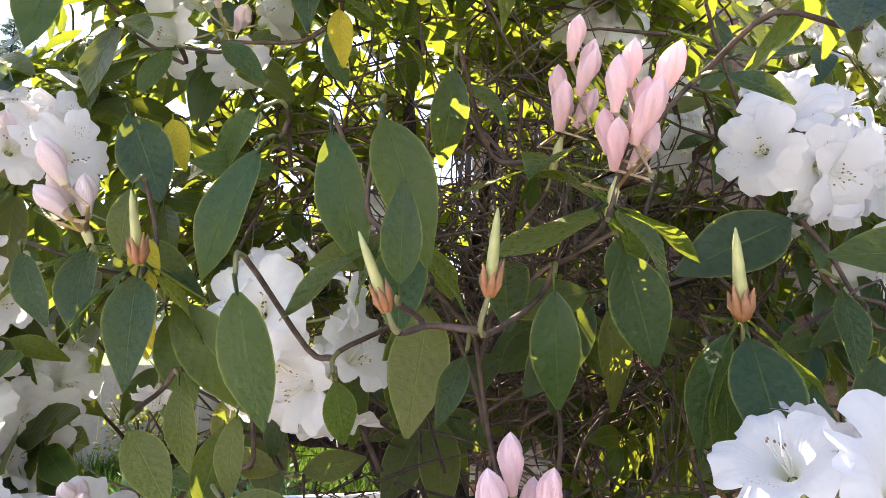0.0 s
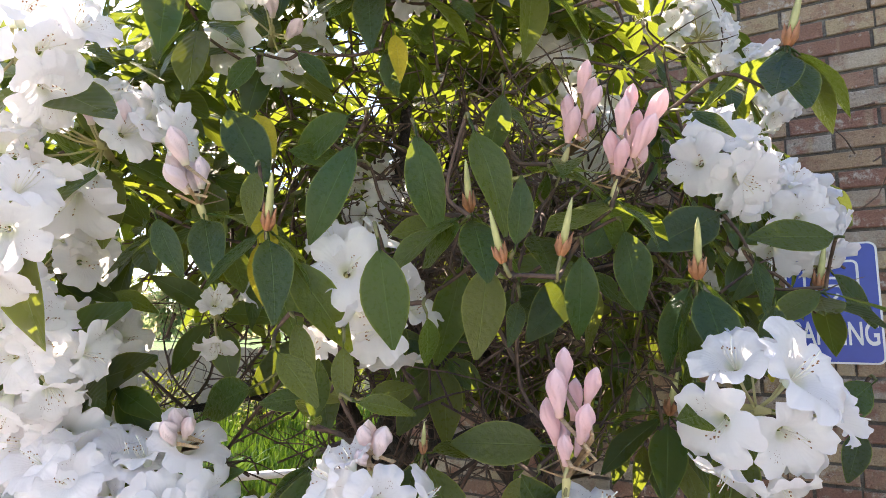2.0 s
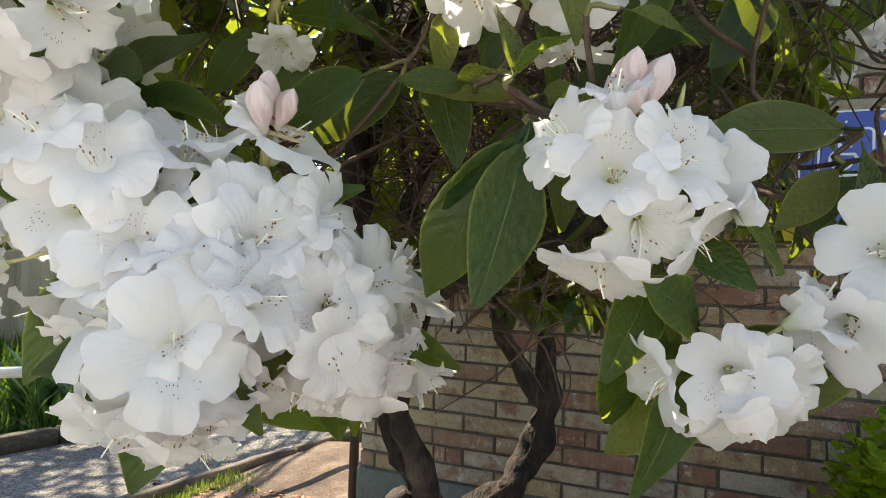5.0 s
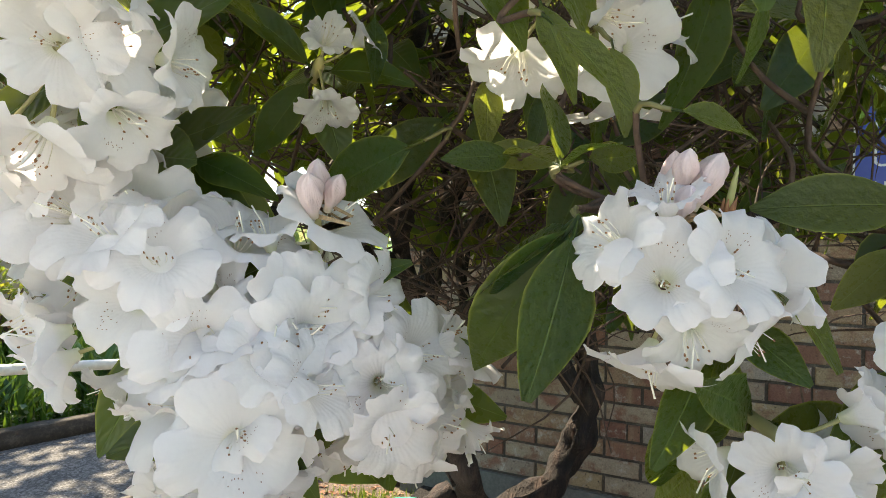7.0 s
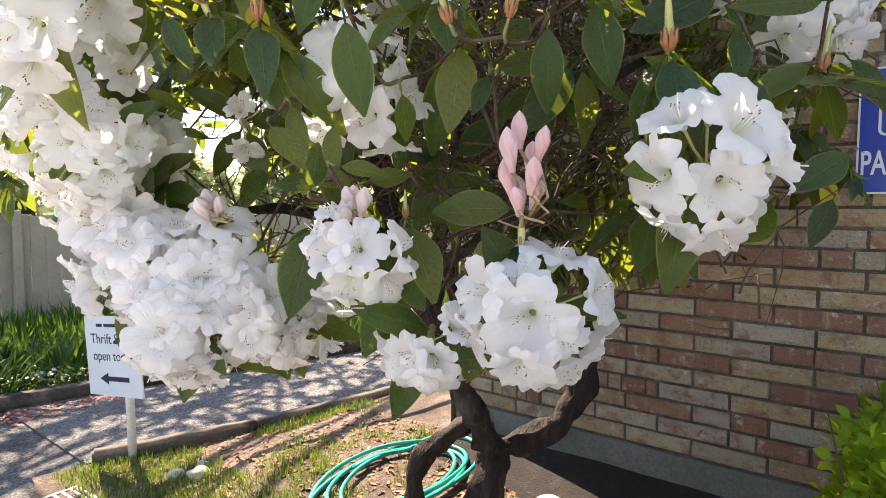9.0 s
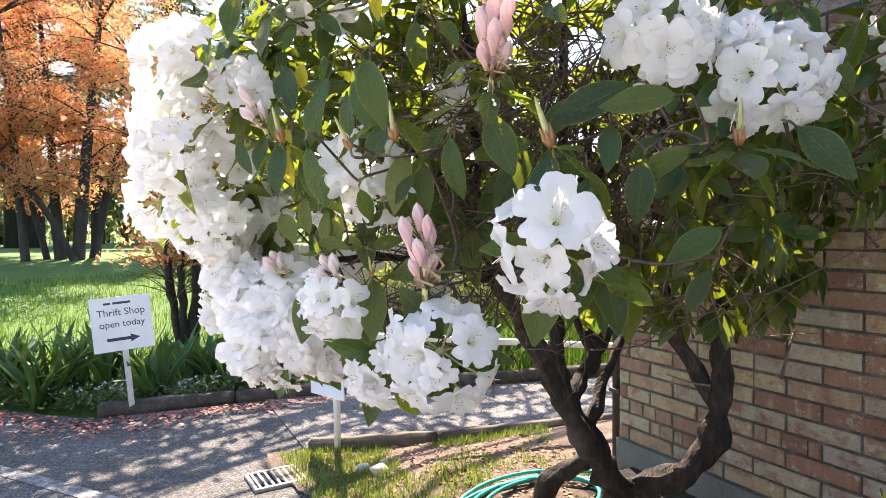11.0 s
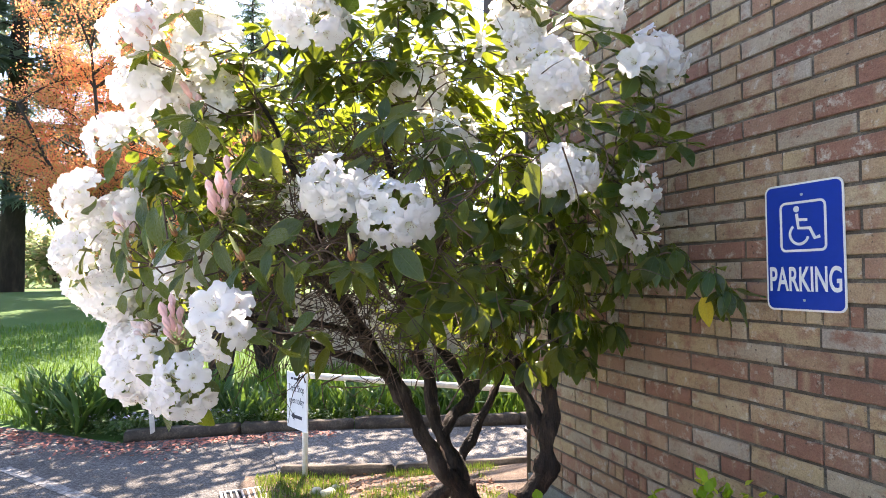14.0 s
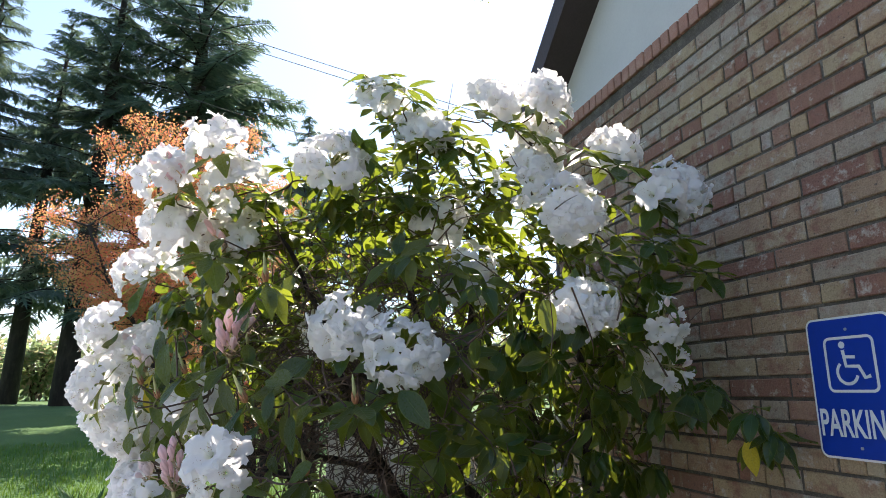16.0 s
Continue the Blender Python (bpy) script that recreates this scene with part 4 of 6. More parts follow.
truss((0.265, 0.95, 1.165), 9, 0.080, (-0.75, -0.5, -0.3), 4)
truss((-0.01, 1.16, 1.565), 10, 0.09, (-0.95, -0.2, 0.1), 6)
truss((0.01, 1.13, 1.79), 9, 0.085, (-0.9, -0.3, 0.3), 6)
# upper left and crown
truss((0.136, 0.80, 2.080), 11, 0.09, (-0.7, -0.5, 0.5), 6, 0.2, 2)
truss((0.430, 0.67, 2.210), 15, 0.11, (-0.55, -0.65, 0.5), 7)
truss((0.270, 0.58, 2.200), 13, 0.10, (-0.5, -0.7, 0.5), 6)
truss((0.436, 0.54, 2.370), 12, 0.092, (-0.4, -0.7, 0.6), 6)
truss((0.236, 0.52, 2.370), 11, 0.088, (-0.5, -0.6, 0.6), 6, 0.2, 2)
truss((0.380, 0.49, 2.490), 11, 0.085, (-0.3, -0.6, 0.8), 6, 0.2, 1)
truss((0.385, 0.85, 2.070), 6, 0.08, (-0.6, -0.7, 0.3), 6, 0.3, 3)
truss((0.775, 0.41, 2.440), 14, 0.10, (-0.2, -0.8, 0.6), 7)
truss((1.110, 0.44, 2.600), 14, 0.10, (0.0, -0.8, 0.6), 7)
truss((0.965, 0.60, 2.790), 8, 0.075, (0.0, -0.6, 0.8), 7, 0.3)
truss((1.350, 0.38, 2.740), 11, 0.088, (0.1, -0.7, 0.7), 6)
truss((1.520, 0.28, 2.730), 12, 0.088, (0.2, -0.7, 0.7), 6)
truss((1.560, 0.40, 2.600), 12, 0.09, (0.2, -0.8, 0.5), 6)
truss((1.460, 0.27, 2.400), 13, 0.092, (0.0, -0.9, 0.4), 6)
truss((1.540, 0.13, 2.245), 14, 0.095, (0.0, -0.9, 0.35), 7)
truss((1.220, 0.63, 2.320), 9, 0.085, (-0.3, -0.8, 0.3), 6)
truss((1.305, 0.53, 2.095), 11, 0.092, (-0.3, -0.9, 0.2), 6)
truss((2.080, 0.30, 2.440), 13, 0.095, (-0.2, -0.9, 0.4), 7)
truss((1.820, 0.33, 2.580), 9, 0.085, (0.0, -0.8, 0.6), 6)
truss((1.900, 0.15, 2.33), 4, 0.06, (0.0, -0.9, 0.4), 6)
truss((1.545, 0.14, 1.925), 10, 0.088, (-0.1, -0.95, 0.2), 7)
truss((1.625, 0.14, 1.93), 8, 0.085, (0.1, -0.95, 0.2), 5)
truss((1.880, 0.16, 1.90), 7, 0.078, (0.0, -0.95, 0.2), 7, 0.4, 2)
truss((2.020, 0.33, 1.755), 8, 0.082, (-0.1, -0.95, 0.1), 8, 0.4, 2)
truss((2.245, 0.96, 1.735), 6, 0.07, (-0.4, -0.9, 0.0), 7, 0.3)
truss((0.80, 0.93, 1.880), 8, 0.08, (-0.6, -0.7, 0.2), 6)

# bud sprays
bud_cluster((0.557, 0.399, 1.800), (0.540, 0.345, 1.925), 7, False, 0.55)
bud_cluster((0.514, 0.315, 1.730), (0.497, 0.268, 1.862), 9, False, 0.6)
bud_cluster((0.402, 0.350, 1.372), (0.378, 0.328, 1.512), 9, False, 0.55, 0.95, 0)
bud_cluster((0.312, 0.560, 1.372), (0.280, 0.538, 1.428), 4, True, 0.7, 0.85, 0)
bud_cluster((0.225, 0.790, 1.700), (0.185, 0.800, 1.790), 5, True, 0.7, 1.0, 4)
bud_cluster((0.27, 0.86, 1.37), (0.245, 0.83, 1.43), 4, True, 0.6, 0.9, 0)
bud_cluster((0.455, 0.62, 2.10), (0.40, 0.58, 2.20), 5, False, 0.6, 1.0, 5)
bud_cluster((0.30, 0.50, 2.28), (0.27, 0.47, 2.40), 5, False, 0.6, 1.0, 4)

# closed leaf buds
spear((0.337, 0.328, 1.627), (0.322, 0.310, 1.682), 0)
spear((0.571, 0.224, 1.620), (0.533, 0.215, 1.690), 4)
spear((0.277, 0.371, 1.614), (0.252, 0.373, 1.662), 0)
spear((0.372, 0.525, 1.392), (0.362, 0.517, 1.430), 4)
spear((0.385, 0.468, 1.698), (0.359, 0.460, 1.756), 4)
spear((0.232, 0.669, 1.667), (0.208, 0.640, 1.725), 4)
spear((0.848, 0.082, 1.620), (0.835, 0.070, 1.690), 6)
spear((0.98, 0.16, 1.66), (0.97, 0.13, 1.73), 6)
spear((0.60, 0.10, 1.93), (0.59, 0.08, 2.0), 6)
spear((0.75, 0.30, 1.42), (0.73, 0.28, 1.49), 6)

# large single leaves on the open side
def leaf_between(a, b):
    a, b = Vector(a), Vector(b)
    add_leaf(a, b - a, VIEW + Vector((rng.gauss(0, 0.26), rng.gauss(0, 0.26), 0.40)), max(0.075, (b - a).length * 1.08), rng.choice((0, 1, 2, 0, 4, 5, 1)), True)
    tips.append((a, ((b - a).normalized() * 0.35 + VIEW * 0.8).normalized()))


leaf_between((0.344, 0.528, 1.807), (0.35, 0.5, 1.669))
leaf_between((0.265, 0.678, 1.639), (0.323, 0.605, 1.527))
leaf_between((0.273, 0.355, 1.621), (0.254, 0.334, 1.685))
leaf_between((0.495, 0.537, 1.653), (0.485, 0.567, 1.499))
leaf_between((0.418, 0.457, 1.637), (0.385, 0.454, 1.518))
leaf_between((0.284, 0.72, 1.625), (0.294, 0.673, 1.533))
leaf_between((0.318, 0.6, 1.795), (0.267, 0.637, 1.665))
leaf_between((0.317, 0.607, 1.832), (0.322, 0.729, 1.786))
leaf_between((0.491, 0.424, 1.678), (0.404, 0.363, 1.628))
leaf_between((0.353, 0.456, 1.676), (0.398, 0.555, 1.635))
leaf_between((0.441, 0.515, 1.699), (0.363, 0.569, 1.665))
leaf_between((0.542, 0.419, 1.783), (0.562, 0.445, 1.722))
leaf_between((0.74, 0.201, 1.734), (0.625, 0.283, 1.675))
leaf_between((0.252, 0.764, 1.656), (0.249, 0.725, 1.59))
leaf_between((0.229, 0.888, 1.704), (0.262, 0.919, 1.637))
leaf_between((0.36, 0.523, 1.31), (0.344, 0.473, 1.273))
leaf_between((0.351, 0.526, 1.293), (0.359, 0.521, 1.243))
leaf_between((0.412, 0.541, 1.18), (0.504, 0.578, 1.094))
leaf_between((0.379, 0.393, 1.251), (0.397, 0.437, 1.163))
leaf_between((0.444, 0.381, 1.402), (0.404, 0.495, 1.403))
leaf_between((0.431, 0.394, 1.371), (0.421, 0.44, 1.319))
leaf_between((0.443, 0.365, 1.369), (0.411, 0.363, 1.326))
leaf_between((0.748, 0.026, 1.481), (0.693, 0.085, 1.432))
leaf_between((0.74, 0.046, 1.42), (0.709, 0.067, 1.355))
leaf_between((0.325, 0.436, 1.791), (0.33, 0.383, 1.669))
leaf_between((0.239, 0.503, 1.639), (0.265, 0.501, 1.526))
leaf_between((0.427, 0.438, 1.874), (0.443, 0.465, 1.776))
leaf_between((0.694, 0.138, 1.597), (0.688, 0.151, 1.493))
leaf_between((0.954, 0.064, 1.659), (1.018, -0.004, 1.568))
leaf_between((0.687, 0.054, 1.675), (0.62, 0.153, 1.674))
leaf_between((0.617, 0.096, 1.418), (0.727, 0.198, 1.337))
leaf_between((1.185, 0.1, 1.808), (1.187, 0.112, 1.727))
leaf_between((1.312, 0.131, 1.926), (1.335, 0.199, 1.813))
leaf_between((1.379, 0.057, 1.924), (1.374, -0.001, 1.81))
leaf_between((0.446, 0.34, 1.648), (0.46, 0.348, 1.537))
leaf_between((0.496, 0.302, 1.684), (0.54, 0.291, 1.579))
leaf_between((0.641, 0.159, 1.652), (0.621, 0.143, 1.574))
leaf_between((0.743, 0.076, 1.607), (0.69, 0.147, 1.566))
leaf_between((0.561, 0.239, 1.58), (0.551, 0.233, 1.477))
leaf_between((0.231, 0.695, 1.745), (0.212, 0.681, 1.677))
leaf_between((0.249, 0.786, 1.858), (0.272, 0.725, 1.744))
leaf_between((0.385, 0.662, 1.79), (0.293, 0.696, 1.779))
leaf_between((0.436, 0.648, 2.032), (0.439, 0.581, 1.984))
leaf_between((0.431, 0.473, 2.109), (0.453, 0.446, 2.049))
leaf_between((0.329, 0.739, 1.96), (0.363, 0.694, 1.909))
leaf_between((0.295, 0.779, 1.947), (0.268, 0.797, 1.896))
leaf_between((0.41, 0.634, 1.97), (0.436, 0.629, 1.914))
leaf_between((0.674, 0.24, 1.979), (0.648, 0.207, 1.908))
leaf_between((0.558, 0.226, 1.845), (0.553, 0.169, 1.804))
leaf_between((0.515, 0.57, 2.096), (0.506, 0.532, 2.031))
leaf_between((0.51, 0.509, 1.9), (0.504, 0.429, 1.846))
leaf_between((0.275, 0.657, 1.555), (0.266, 0.622, 1.48))
leaf_between((0.312, 0.608, 1.525), (0.288, 0.588, 1.459))
leaf_between((0.221, 0.635, 1.518), (0.232, 0.578, 1.463))
leaf_between((0.272, 0.558, 1.459), (0.307, 0.505, 1.452))
leaf_between((0.372, 0.738, 1.532), (0.372, 0.734, 1.463))
leaf_between((0.421, 0.686, 1.533), (0.406, 0.701, 1.458))
leaf_between((0.412, 0.651, 1.446), (0.474, 0.613, 1.457))
leaf_between((0.365, 0.702, 1.447), (0.322, 0.743, 1.442))
leaf_between((0.65, 0.266, 1.473), (0.653, 0.195, 1.446))
leaf_between((0.655, 0.256, 1.448), (0.633, 0.226, 1.382))
leaf_between((0.753, 0.152, 1.64), (0.717, 0.187, 1.602))
leaf_between((0.669, 0.247, 1.592), (0.7, 0.238, 1.48))
leaf_between((0.338, 0.79, 1.461), (0.343, 0.919, 1.417))
leaf_between((0.411, 0.669, 1.443), (0.376, 0.743, 1.46))
leaf_between((0.456, 0.789, 1.518), (0.44, 0.742, 1.398))
leaf_between((0.497, 0.716, 1.593), (0.473, 0.724, 1.502))
leaf_between((0.504, 0.677, 1.585), (0.487, 0.643, 1.477))
leaf_between((0.426, 0.903, 1.633), (0.41, 0.888, 1.552))
leaf_between((0.54, 0.856, 1.534), (0.471, 0.95, 1.437))
leaf_between((0.338, 0.501, 1.562), (0.365, 0.512, 1.5))
leaf_between((0.416, 0.412, 1.583), (0.374, 0.403, 1.539))
leaf_between((0.762, 0.345, 1.371), (0.753, 0.35, 1.282))
leaf_between((0.772, 0.319, 1.381), (0.765, 0.314, 1.273))
leaf_between((0.828, 0.309, 1.37), (0.783, 0.263, 1.276))
leaf_between((0.751, 0.371, 1.371), (0.74, 0.386, 1.301))
leaf_between((0.168, 0.803, 1.683), (0.174, 0.762, 1.611))
leaf_between((0.191, 0.929, 1.591), (0.221, 0.917, 1.58))


for tip in ((0.263, 0.648, 1.256), (0.314, 0.729, 1.255), (0.322, 0.73, 1.322), (0.30, 0.70, 1.30)):
    leaf_between((0.287, 0.625, 1.385), tip)
for tip in ((0.354, 0.703, 1.465), (0.33, 0.66, 1.50), (0.25, 0.60, 1.44)):
    leaf_between((0.293, 0.641, 1.425), tip)
leaf_between((0.359, 0.530, 1.295), (0.330, 0.565, 1.195))
leaf_between((0.362, 0.535, 1.275), (0.452, 0.571, 1.125))


# limbs
BOUGHS = [
    ("trunk", [(1.75, 1.37, -0.02), (1.765, 1.36, 0.12), (1.775, 1.345, 0.26), (1.79, 1.33, 0.40)], [0.125, 0.098, 0.086, 0.082]),
    ("limb", [(1.79, 1.33, 0.38), (1.70, 1.30, 0.46), (1.61, 1.28, 0.55), (1.50, 1.29, 0.72), (1.40, 1.30, 0.90), (1.29, 1.30, 1.10), (1.17, 1.30, 1.30), (1.03, 1.24, 1.48), (0.86, 1.12, 1.62), (0.66, 0.98, 1.72)], [0.075, 0.066, 0.058, 0.052, 0.046, 0.042, 0.038, 0.032, 0.024, 0.014]),
    ("limb", [(1.80, 1.33, 0.39), (1.88, 1.20, 0.44), (1.955, 1.08, 0.54), (1.985, 1.02, 0.68), (1.99, 1.00, 0.84), (1.995, 1.00, 0.98), (2.03, 1.02, 1.14), (2.06, 1.05, 1.40), (2.03, 1.02, 1.75), (1.95, 0.92, 2.1)], [0.066, 0.060, 0.056, 0.052, 0.050, 0.044, 0.038, 0.030, 0.024, 0.014]),
    ("limb", [(1.985, 1.02, 0.80), (1.94, 1.07, 0.95), (1.90, 1.15, 1.10), (1.88, 1.20, 1.35), (1.80, 1.15, 1.70), (1.72, 1.0, 2.1)], [0.040, 0.034, 0.030, 0.026, 0.020, 0.012]),
    ("limb", [(1.58, 1.60, -0.02), (1.565, 1.59, 0.16), (1.57, 1.56, 0.32), (1.62, 1.46, 0.44), (1.67, 1.38, 0.52)], [0.062, 0.052, 0.046, 0.044, 0.042]),
    ("limb", [(1.68, 1.31, 0.50), (1.64, 1.38, 0.66), (1.58, 1.44, 0.80), (1.565, 1.46, 0.95), (1.52, 1.42, 1.10), (1.46, 1.38, 1.20), (1.47, 1.34, 1.36), (1.38, 1.22, 1.62), (1.25, 1.05, 1.9), (1.15, 0.9, 2.2)], [0.050, 0.046, 0.044, 0.040, 0.036, 0.034, 0.030, 0.024, 0.018, 0.011]),
    ("limb", [(1.60, 1.42, 0.76), (1.70, 1.47, 0.86), (1.79, 1.49, 0.93), (1.72, 1.50, 1.06), (1.62, 1.47, 1.17), (1.56, 1.42, 1.32), (1.55, 1.3, 1.65), (1.5, 1.1, 2.05)], [0.040, 0.040, 0.038, 0.034, 0.030, 0.026, 0.020, 0.012]),
    ("limb", [(1.79, 1.49, 0.93), (1.86, 1.48, 1.02), (1.88, 1.45, 1.14), (1.86, 1.5, 1.5), (1.75, 1.5, 1.95)], [0.034, 0.030, 0.026, 0.020, 0.012]),
    ("limb", [(1.66, 1.36, 0.55), (1.74, 1.44, 0.64), (1.84, 1.50, 0.76), (1.93, 1.52, 0.90), (2.0, 1.5, 1.1), (2.05, 1.5, 1.5)], [0.034, 0.032, 0.028, 0.024, 0.018, 0.010]),
    ("limb", [(1.29, 1.30, 1.10), (1.10, 1.10, 1.20), (0.92, 0.86, 1.28), (0.76, 0.62, 1.36), (0.62, 0.44, 1.42)], [0.028, 0.022, 0.018, 0.014, 0.009]),
    ("limb", [(1.17, 1.30, 1.30), (0.92, 1.28, 1.36), (0.66, 1.18, 1.40), (0.42, 1.05, 1.40)], [0.024, 0.019, 0.015, 0.009]),
    ("limb", [(1.47, 1.34, 1.36), (1.25, 0.95, 1.52), (1.05, 0.62, 1.64), (0.90, 0.36, 1.70)], [0.024, 0.018, 0.013, 0.008]),
    ("limb", [(1.03, 1.24, 1.48), (0.92, 1.05, 1.75), (0.78, 0.85, 2.0), (0.62, 0.68, 2.2)], [0.024, 0.019, 0.014, 0.008]),
]
nodes = []
for name, pts, radii in BOUGHS:
    line = smooth_line(pts, 6)
    for i, p in enumerate(line):
        line[i] = p + Vector((noise.noise(p * 7), noise.noise(p * 7 + Vector((9, 0, 0))), 0)) * 0.026
    rr = lerp_list(radii, len(line))
    m = Mesh()
    m.tube([local(p) for p in line], [r * (0.79 + 0.32 * noise.noise(p * 16)) for p, r in zip(line, rr)], 16, wobble=0.75)
    part(name, m, BARK, bush, "dark gnarled bark")
    nodes += [(p, r) for p, r in zip(line, rr) if p.z > 0.9]


# leafy whorls through the crown
def crown_edge(d):
    """How far the crown reaches from its middle in the direction d."""
    k = 2.7
    base = (abs(d.x / 1.16) ** k + abs(d.y / 0.98) ** k + abs(d.z / (0.84 if d.z > 0 else 0.62)) ** k) ** (-1 / k)
    return base * (0.94 + 0.20 * noise.noise(d * 2.3))


MID = Vector((1.22, 1.10, 1.84))
count = 0
while count < 430:
    d = Vector((rng.gauss(0, 1), rng.gauss(0, 1), rng.gauss(0, 1))).normalized()
    f = rng.uniform(0.55, 1.0) ** 0.5
    p = MID + d * crown_edge(d) * f
    if p.x > 2.33 or p.z < 1.14 or (p.z < 1.40 and p.x < 1.6) or (p.z < 1.66 and 0.5 < p.x < 1.35 and p.y > 0.7) or p.x < 0.02:
        continue
    if p.x + 0.75 * p.y < 0.92 or (p.x < 0.40 and p.y < 0.95 and p.z < 2.0):      # the hollow on the open side
        continue
    if p.x + 0.75 * p.y < 1.55 and p.z < 1.95 and rng.random() < 0.72:            # bare twigs inside it
        continue
    if p.x > 1.85 and p.z < 1.62 and p.y < 1.0 and rng.random() < 0.75:               # bare towards the wall
        continue
    if p.y < 0.55 and 0.4 < p.x < 1.6 and 1.8 < p.z < 2.5 and rng.random() < 0.8:      # open below the upper trusses
        continue
    count += 1
    ax = d + Vector((0, 0, 0.45)) + VIEW * 0.15
    whorl(p, ax, rng.randint(5, 8), rng.uniform(0.10, 0.14), rng.uniform(0.2, 0.9))
# leafy shoots under the upper trusses
for x, y, z in ((0.35, 0.62, 2.25), (0.55, 0.50, 2.28), (0.90, 0.45, 2.45), (1.0, 0.50, 2.62), (1.22, 0.42, 2.55), (1.35, 0.35, 2.60), (1.48, 0.30, 2.55), (1.65, 0.28, 2.50), (1.80, 0.28, 2.45), (1.95, 0.30, 2.35), (1.70, 0.20, 2.30), (0.45, 0.42, 2.05), (1.68, 0.15, 2.10), (1.85, 0.18, 2.15), (2.05, 0.25, 2.2), (2.15, 0.35, 2.1), (1.06, 0.56, 2.80), (0.98, 0.62, 2.86), (1.10, 0.7, 2.78)  ):
    whorl((x + rng.gauss(0, 0.02), y + rng.gauss(0, 0.02), z), Vector((rng.gauss(0, 0.3), -0.4 + rng.gauss(0, 0.2), 0.8)), rng.randint(6, 9), 0.13, 0.3)

# leaves close the gaps along the top and the path side
for k in range(90):
    x = rng.uniform(0.3, 2.2)
    y = rng.uniform(0.36, 1.3)
    z = np.interp(x, [0.25, 0.5, 0.8, 1.0, 1.3, 1.6, 1.9, 2.2], [2.30, 2.38, 2.46, 2.68, 2.70, 2.62, 2.46, 2.30]) - rng.random() ** 1.5 * 0.5
    if y < 0.6 and x < 1.4 and z < 2.4:
        continue
    whorl((x, y, z), Vector((rng.gauss(0, 0.35), -0.25 + rng.gauss(0, 0.3), 0.8)), rng.randint(5, 9), rng.uniform(0.10, 0.135), 0.15)
for k in range(46):
    whorl((rng.uniform(0.22, 0.85), rng.uniform(0.95, 1.7), rng.uniform(1.7, 2.35)), Vector((-0.5 + rng.gauss(0, 0.3), -0.2 + rng.gauss(0, 0.3), 0.5)), rng.randint(5, 8), rng.uniform(0.10, 0.13), 0.4)
for k in range(70):
    whorl((rng.uniform(0.35, 1.1), rng.uniform(1.0, 1.9), rng.uniform(1.62, 2.25)), Vector((-0.4 + rng.gauss(0, 0.4), -0.2 + rng.gauss(0, 0.4), 0.5)), rng.randint(4, 7), rng.uniform(0.09, 0.12), 0.6)
for k in range(60):
    whorl((rng.uniform(1.25, 2.2), rng.uniform(1.0, 1.9), rng.uniform(1.62, 2.3)), Vector((rng.gauss(0, 0.4), rng.gauss(0, 0.4), 0.5)), rng.randint(5, 8), rng.uniform(0.10, 0.13), 0.7)
for k in range(66):
    whorl((rng.uniform(0.30, 2.25), rng.uniform(1.55, 2.15), rng.uniform(1.60, 2.35)), Vector((rng.gauss(0, 0.3), 0.4, 0.5)), rng.randint(5, 8), rng.uniform(0.10, 0.14), 0.6)
for k in range(22):
    whorl((rng.uniform(1.60, 2.2), rng.uniform(0.75, 1.2), rng.uniform(1.16, 1.5)), Vector((rng.gauss(0, 0.3), -0.4, 0.4)), rng.randint(6, 8), rng.uniform(0.11, 0.14), 1.1)

# leaves that hang on the path side
for p in ((0.19, 1.67, 1.56), (0.13, 1.80, 1.62), (0.30, 2.00, 1.50), (0.22, 1.75, 1.66), (0.34, 1.85, 1.62), (0.10, 1.62, 1.70)):
    whorl(p, (-0.5, -0.2, 0.5), 7, 0.15, 1.5)

# hanging rosettes near the wall
for p in ((2.243, 0.841, 1.34), (2.213, 0.783, 1.36), (2.254, 0.162, 1.53), (2.209, 0.191, 1.60), (2.064, 0.333, 1.64), (2.125, 0.279, 1.68), (1.914, 0.583, 1.66), (2.016, 0.438, 1.60), (2.30, 0.28, 1.50), (2.10, 0.92, 1.20), (1.95, 0.95, 1.18), (2.2, 0.42, 1.62), (2.05, 0.30, 1.66), (2.18, 0.36, 1.70), (1.88, 0.7, 1.28)):
    whorl(p, (-0.2, -0.3, 0.6), 8, 0.135, 1.3)
add_leaf((2.20, 0.22, 1.52), (0.02, -0.06, -1), (-1, -0.4, 0.1), 0.135, 0, yellow=True)

for base, tip in (((0.245, 0.70, 1.655), (0.25, 0.69, 1.57)), ((0.255, 0.72, 1.70), (0.235, 0.66, 1.64)), ((0.30, 0.78, 1.86), (0.29, 0.73, 1.79)), ((0.42, 0.62, 2.0), (0.41, 0.60, 1.93)), ((0.16, 1.30, 1.62), (0.15, 1.27, 1.52)), ((1.25, 0.60, 2.2), (1.24, 0.57, 2.12))):
    add_leaf(base, Vector(tip) - Vector(base), VIEW + Vector((0, 0, 0.3)), 0.085, 1, yellow=True)

part("foliage", loose_leaves, LEAF, bush, "dense glossy green foliage")["kind"] = "stuff"

